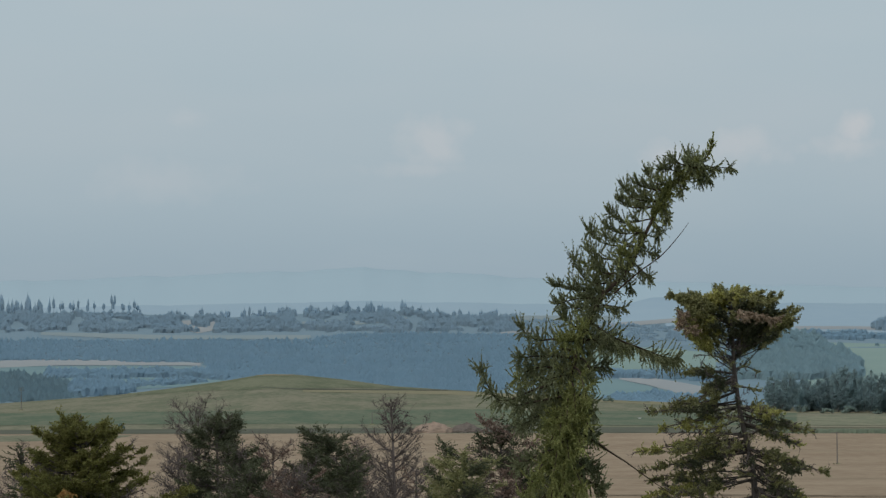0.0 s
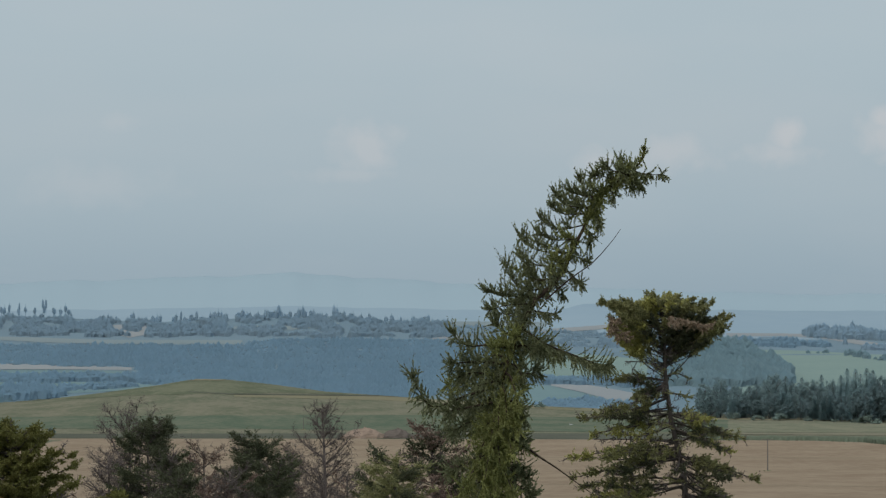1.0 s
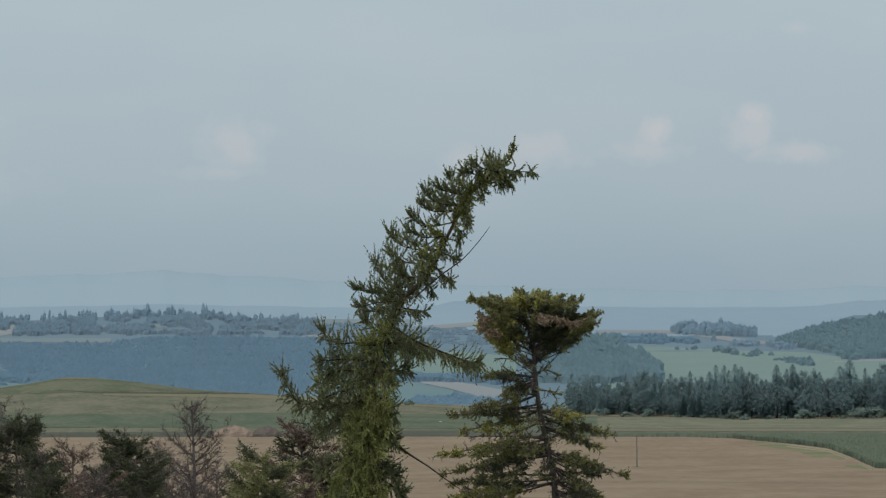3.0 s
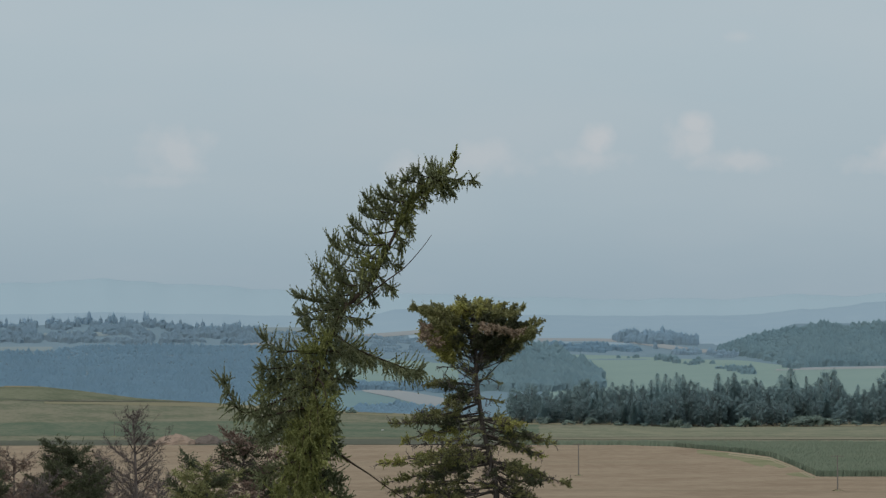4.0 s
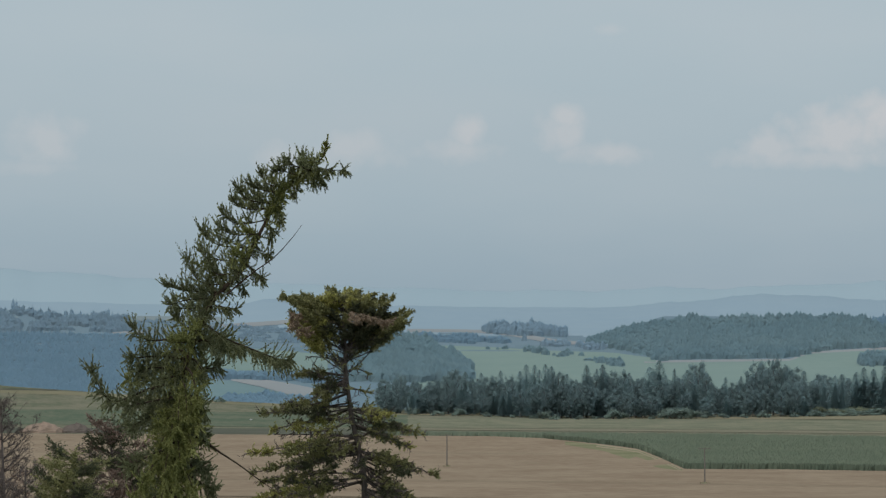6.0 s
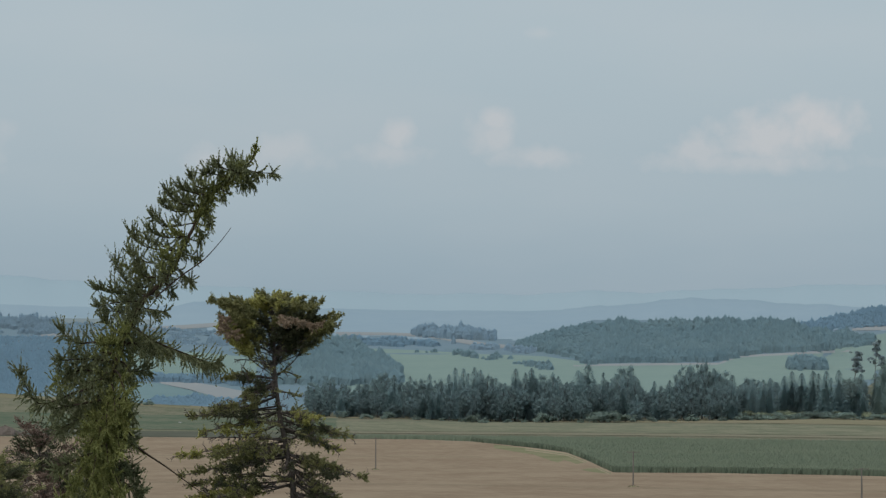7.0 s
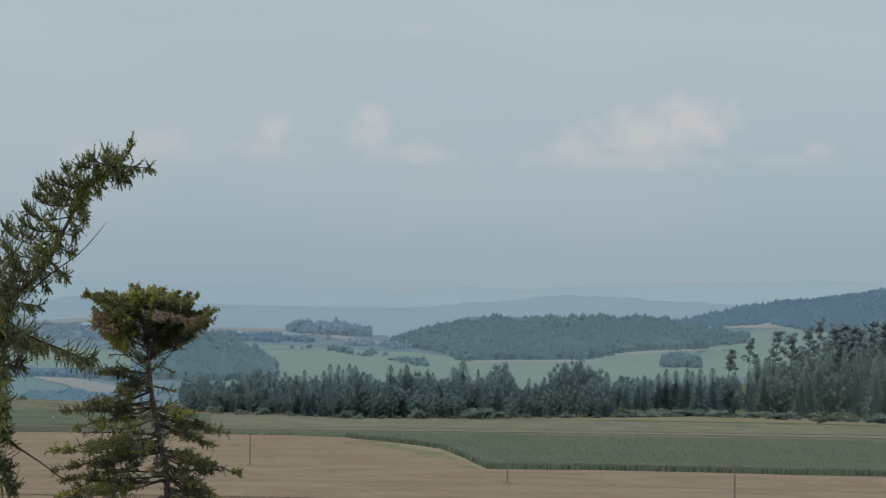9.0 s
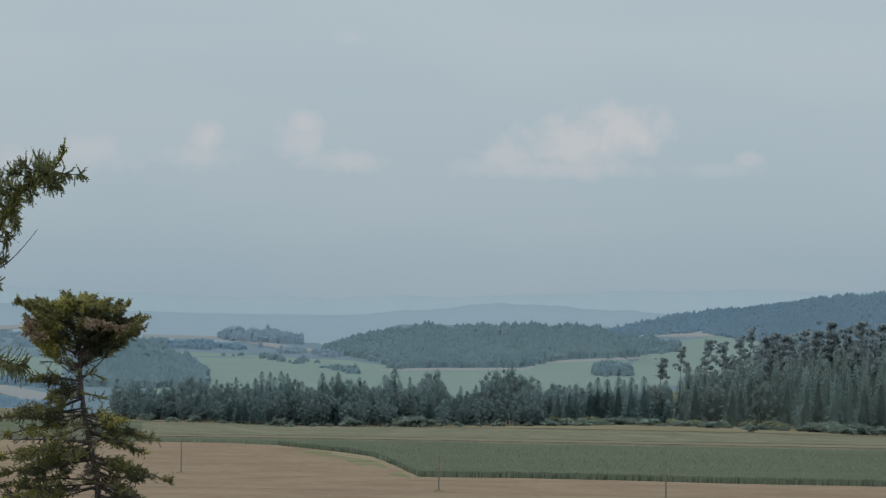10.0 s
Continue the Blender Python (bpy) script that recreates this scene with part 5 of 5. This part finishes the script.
# --- the flat-topped spruce ---
def make_spruce():
    rng = np.random.default_rng(22)
    D = 34.0
    root = new("spruce_tree")

    def w(x, y, dy=0.0):
        return spot(x, y, D) + Vector((0, dy, 0))

    foot = foot_of(552, D)
    line = tree_trunk(root, foot, [w(552, 900), w(546, 340), w(536, 258), w(522, 190), w(512, 110), w(510, 59), w(506, -10)], 0.10, 0.012, M["spruce_bark"])
    # the flat head: lobes of close needles, each on a fan of bare boughs (bearing, dip, half-width, half-height, needles, boughs)
    for x, y, rx, ry, mat, n in [
        (502, -20, 48, 15, "spruce_yellow", 22), (505, 4, 34, 16, "spruce_dark", 9),
        (430, -15, 34, 9, "spruce_needles", 13), (446, 4, 34, 14, "spruce_needles", 11), (440, 30, 32, 22, "spruce_yellow", 17),
        (556, -16, 42, 12, "spruce_needles", 17), (565, 14, 34, 18, "spruce_dark", 15), (556, 40, 34, 16, "spruce_dark", 13),
        (602, 12, 22, 10, "spruce_needles", 6), (618, 20, 14, 6, "spruce_needles", 4),
        (446, 50, 28, 10, "spruce_yellow", 8), (552, 54, 34, 9, "spruce_dark", 9), (503, 36, 44, 14, "spruce_dark", 8),
    ]:
        for i in range(n):
            a, f = i * 2.4 + rng.uniform(-0.4, 0.4), math.sqrt((i + 0.5) / n)
            e = w(x + rx * f * math.cos(a), y + ry * f * math.sin(a), rng.uniform(-0.32, 0.32))
            b = at_height(line, e.z - rng.uniform(-0.06, 0.32) - 0.2 * abs(e.x - line[-1][0]))
            m = Vector(b) * 0.5 + e * 0.5 + Vector((0, 0, -0.03))
            ob, cl = limb_part(root, [b, m, e], 0.0055, 0.0025, M["spruce_bark"], 6, sides=4)
            s = Shape()
            spruce_foliage(s, rng, cl, 1.9, 0.1, 0.58, k=8, hang=0.08, flat=0.4)
            bare_twigs(s, rng, cl, 0.5, 0.1, 0.15)
            own = mat if rng.random() < 0.75 else "spruce_needles"
            part("foliage", s, M[own], ob, "yellowing dense needles" if own == "spruce_yellow" else "")
    dead = Shape()
    for x, y in ((516, 6), (530, 8), (545, 12), (560, 14), (404, 2), (408, 14), (412, 26), (420, 34)):
        p = w(x, y, -0.4 if x > 500 else -0.2)
        spruce_foliage(dead, rng, curve([p, p + Vector((0.05, -0.05, -0.06)), p + Vector((0.14, -0.08, -0.05))], 4), 3, 0.11, 0.0, hang=0.3)
    part("dead_spray", dead, M["tan_needles"], root, "rusty dead needles inside the crown")
    # tiers below: dip at the trunk, tip bearing, tip dip, fullness
    tiers = [(99, 438, 87, 0.15), (121, 425, 118, 0.9), (133, 459, 151, 1), (114, 554, 119, 0.35), (151, 397, 172, 0.8), (143, 558, 153, 0.45), (174, 356, 188, 0.9), (197, 375, 216, 0.7), (181, 597, 193, 0.9), (194, 652, 223, 0.9), (207, 630, 249, 0.8), (227, 378, 224, 0.12), (231, 412, 244, 0.8)]
    tiers += [(241, 474, 260, 0.8), (249, 340, 259, 0.9), (260, 352, 291, 0.9), (251, 628, 277, 0.9), (264, 665, 295, 0.9), (280, 614, 321, 0.7), (294, 362, 309, 0.9), (300, 632, 331, 0.9), (310, 351, 337, 0.9), (320, 649, 347, 0.9), (342, 311, 369, 0.9), (346, 678, 376, 0.9)]
    for start, x, y, dens in tiers:
        for twin in range(3 if dens > 0.5 else 1):
            dy = (0, -0.3, 0.3)[twin] + rng.uniform(-0.1, 0.1)
            b = at_height(line, EYE - (start + rng.uniform(-4, 4) * twin) * D / K)
            f = (1.0, 0.72, 0.82)[twin] * rng.uniform(0.95, 1.05)
            e = Vector(b) + (w(x, y) - Vector(b)) * f + Vector((0, dy, 0))
            sag = Vector((0, 0, rng.uniform(-0.07, 0.05)))
            ob, cl = limb_part(root, [b, Vector(b) * 0.5 + e * 0.5 + sag, e], 0.010, 0.003, M["spruce_bark"], 7)
            s = Shape()
            if dens > 0.2:
                spruce_foliage(s, rng, cl, 2.5 * dens, 0.12, 0.26, k=8, hang=0.0, flat=0.5)
            if twin < 2:
                t = Shape()
                bare_twigs(t, rng, cl, 0.9, 0.13, 0.05)
                part("bare_spray", t, M["dead_wood"], ob)["kind"] = "stuff"
            part("foliage", s, M["spruce_dark" if twin == 1 and rng.random() < 0.5 else "spruce_yellow" if rng.random() < 0.25 else "spruce_needles"], ob)
    # boughs towards and away, and the skirt below
    z, i = EYE - 0.35, 0
    while z > foot.z + 1.5:
        a = i * 2.399 + rng.uniform(-0.4, 0.4)
        depth = EYE - z
        r = min(0.25 + 0.34 * depth, 2.4) * rng.uniform(0.65, 1.1)
        if depth < 2.0:
            r *= rng.uniform(0.4, 0.8)
            a = (math.pi / 2 if i % 2 else -math.pi / 2) + rng.uniform(-0.6, 0.6)
        b = at_height(line, z)
        e = b + np.array([math.cos(a) * r, math.sin(a) * r, -0.1 * r + rng.uniform(-0.05, 0.1)])
        ob, cl = limb_part(root, [b, (b + e) / 2 + np.array([0, 0, -0.03]), e], 0.010 + 0.005 * depth, 0.004, M["spruce_bark"], 6)
        s = Shape()
        seen = depth < 2.1
        spruce_foliage(s, rng, cl, (0.75 if depth > 0.9 else 0.5) if seen else 0.15, 0.11 + 0.02 * depth, 0.15, k=7 if seen else 2, flat=0.35)
        if seen:
            t = Shape()
            bare_twigs(t, rng, cl, 1.0, 0.15, 0.05)
            part("bare_spray", t, M["dead_wood"], ob)["kind"] = "stuff"
        part("foliage", s, M["spruce_needles" if i % 3 else "spruce_dark"], ob)
        z -= 0.085 if seen else 0.2
        i += 1
    seat(root, foot)
    return tagged(root, "thin-boughed spruce with a flat bushy yellowing top", "spruce tree")


make_spruce()


def make_conifer(name, seed, u, v_top, D, reach_top, reach_slope, reach_max, gap, per_whorl, needle_mat, label, fullness=1.0, dead=0.0, rise=0.1, twig_w=0.2, category="spruce tree", tip=(0, 0), second="", lift0=None, power=1.0, low=1.6, bark="spruce_bark", needle=0.02):
    """A conifer built whorl by whorl from the top down. dead: share of boughs that are leafless."""
    rng = np.random.default_rng(seed)
    root = new(name)
    foot = foot_of(u, D)
    top = spot(u + tip[0], v_top, D)
    mid = spot(u, v_top + 60, D)
    line = tree_trunk(root, foot, [foot * 0.5 + mid * 0.5 + Vector((0.1, 0, 0)), mid, top], 0.14, 0.008, M[bark])
    if dead < 0.7:
        leader = Shape()
        spruce_foliage(leader, rng, line[line[:, 2] > top.z - 0.3] - np.array([0, 0, 0.08]), 2.0 * fullness, 0.2, 0.0, nlen=needle, nwid=0.011, hang=0.1, flat=0.4)
        part("leader_foliage", leader, M[needle_mat], root)
    z = top.z - 0.06
    seen_depth = (385 - v_top) * D / K   # the rest is below the lookout's view
    while z > foot.z + low:
        depth = top.z - z
        seen = depth < seen_depth
        for j in range(per_whorl if seen else 4):
            a = rng.uniform(0, math.tau)
            r = min(reach_top + reach_slope * depth ** power, reach_max) * rng.uniform(0.6, 1.12)
            b = at_height(line, z + rng.uniform(-0.04, 0.04))
            lift = rise * max(0.0, 1.6 - depth) - 0.06 * depth if lift0 is None else lift0 * rng.uniform(0.7, 1.3)
            e = b + np.array([math.cos(a) * r, math.sin(a) * r, lift * r + rng.uniform(-0.06, 0.06)])
            m = (b + e) / 2 + np.array([0, 0, -0.09 * r])
            ob, cl = limb_part(root, [b, m, e], 0.008 + 0.005 * min(depth, 3), 0.003, M[bark if rng.random() > dead else "dead_wood"], 5, sides=4)
            s = Shape()
            if rng.random() < dead:
                bare_twigs(s, rng, cl, 1.0 if seen else 0.15, twig_w)
                part("bare_spray", s, M["dead_wood"], ob)["kind"] = "stuff"
            else:
                spruce_foliage(s, rng, cl, fullness * (0.9 if seen else 0.14), twig_w, 0.2, k=(7 if D < 45 else 5) if seen else 2, nlen=needle * (1 if seen else 1.8), nwid=(0.011 if D < 45 else 0.015) if seen else 0.03, hang=0.05, flat=0.14)
                part("foliage", s, M[second if second and rng.random() < 0.55 else needle_mat], ob)
        z -= (gap if seen else 0.3) * rng.uniform(0.8, 1.2)
    seat(root, foot)
    return tagged(root, label, category)


make_conifer("spruce_tree", 81, -640, 203, 36, 0.16, 1.05, 1.9, 0.06, 7, "spruce_moss", "dense rounded spruce with mossy yellow-green boughs", 1.9, 0.05, 0.3, 0.19, needle=0.024)
make_conifer("spruce_tree", 82, -402, 204, 55, 0.28, 0.36, 1.6, 0.18, 9, "spruce_dark", "sparse dark spruce with grey bare twigs", 2.3, 0.1, 0.35, 0.3, needle=0.028)
make_conifer("dead_spruce", 83, -434, 192, 58, 0.3, 0.4, 1.6, 0.16, 4, "dead_needles", "bare dying spruce with grey-brown twigs", 0.3, 1.0, 0.8, 0.3, bark="dead_wood", needle=0.028)
make_conifer("dead_spruce", 84, -303, 246, 60, 0.34, 0.12, 1.6, 0.17, 4, "dead_needles", "dead spruce with rusty brown twigs", 0.9, 0.4, 0.8, 0.26, bark="dead_wood", needle=0.028, lift0=0.85)
make_conifer("spruce_tree", 85, -206, 234, 55, 0.38, 0.34, 1.7, 0.14, 9, "spruce_dark", "dark green bushy spruce with a broad top", 1.5, 0.08, 0.3, 0.3, needle=0.028)
make_conifer("dead_spruce", 86, -92, 170, 60, 0.2, 0.42, 1.5, 0.15, 4, "dead_needles", "bare dead spruce, grey trunk and fine rising twigs", 0.3, 0.97, 0.9, 0.24, tip=(-12, 0), bark="dead_wood", lift0=0.75)
make_conifer("spruce_tree", 87, 100, 220, 50, 0.22, 0.5, 1.7, 0.12, 6, "spruce_dark", "half-dead spruce, reddish above and green below", 1.6, 0.22, 0.5, 0.28, needle=0.026, second="dead_needles")
make_conifer("spruce_tree", 88, 34, 266, 46, 0.25, 0.65, 1.6, 0.12, 5, "spruce_needles", "young green spruce crowded beside the larch", 1.9, 0.1, 0.4, 0.26, needle=0.024, second="spruce_dark")
make_conifer("spruce_tree", 89, -352, 292, 52, 0.2, 0.6, 1.5, 0.11, 6, "spruce_dark", "low green spruce between the dead ones", 1.4, 0.1, 0.4, 0.26, needle=0.026)
make_conifer("dead_spruce", 90, -262, 298, 50, 0.25, 0.6, 1.5, 0.1, 6, "dead_needles", "low dead spruce with rust-brown boughs", 0.8, 0.6, 0.4, 0.26, bark="dead_wood", needle=0.026)
make_conifer("dead_spruce", 91, -152, 250, 57, 0.15, 0.45, 1.5, 0.13, 5, "dead_needles", "thin dead spruce with grey bare twigs", 0.5, 0.9, 0.7, 0.28, bark="dead_wood")
make_conifer("dead_spruce", 92, -745, 254, 40, 0.15, 0.55, 1.6, 0.12, 5, "spruce_dark", "half-bare spruce with thin green boughs", 0.8, 0.6, 0.5, 0.24, needle=0.022)


make_conifer("dead_spruce", 95, -470, 262, 57, 0.25, 0.45, 1.5, 0.14, 5, "dead_needles", "grey leafless spruce crowded among darker ones", 0.4, 0.95, 0.5, 0.26, bark="dead_wood")
make_conifer("spruce_tree", 96, -372, 252, 54, 0.3, 0.4, 1.5, 0.16, 6, "spruce_dark", "dark spruce with half-bare lower boughs", 1.5, 0.4, 0.3, 0.28, needle=0.028)
make_conifer("spruce_tree", 97, -180, 274, 53, 0.3, 0.45, 1.5, 0.15, 6, "spruce_dark", "low dark spruce beside a dead one", 1.6, 0.2, 0.3, 0.28, needle=0.028)
make_conifer("dead_spruce", 98, -50, 286, 58, 0.2, 0.45, 1.5, 0.15, 5, "dead_needles", "short dead spruce with brown-grey twigs", 0.5, 0.8, 0.5, 0.26, bark="dead_wood")
make_conifer("spruce_tree", 94, 452, 232, 35, 0.1, 0.55, 0.8, 0.12, 3, "spruce_dark", "small spruce top crowded against the flat-topped one", 1.2, 0.1, 0.2, 0.2, needle=0.018)


def orange_spray():
    """A bough of the mossy spruce that has turned orange."""
    rng = np.random.default_rng(93)
    owner = [o for o in scene.objects if o.get("label", "").startswith("dense rounded spruce")][0]
    s = Shape()
    p = spot(-672, 312, 35.2)
    for k in range(5):
        e = p + Vector((rng.uniform(-0.12, 0.12), -0.05, -0.22))
        spruce_foliage(s, rng, curve([p, (p + e) / 2 + Vector((0.03, -0.03, 0)), e], 4), 2.5, 0.1, 0.0, hang=0.5)
    ob = part("dead_spray", s, M["orange_needles"], owner, "orange dead needles hanging on one bough")
    ob.matrix_parent_inverse = Matrix.Translation(-owner.location)


orange_spray()
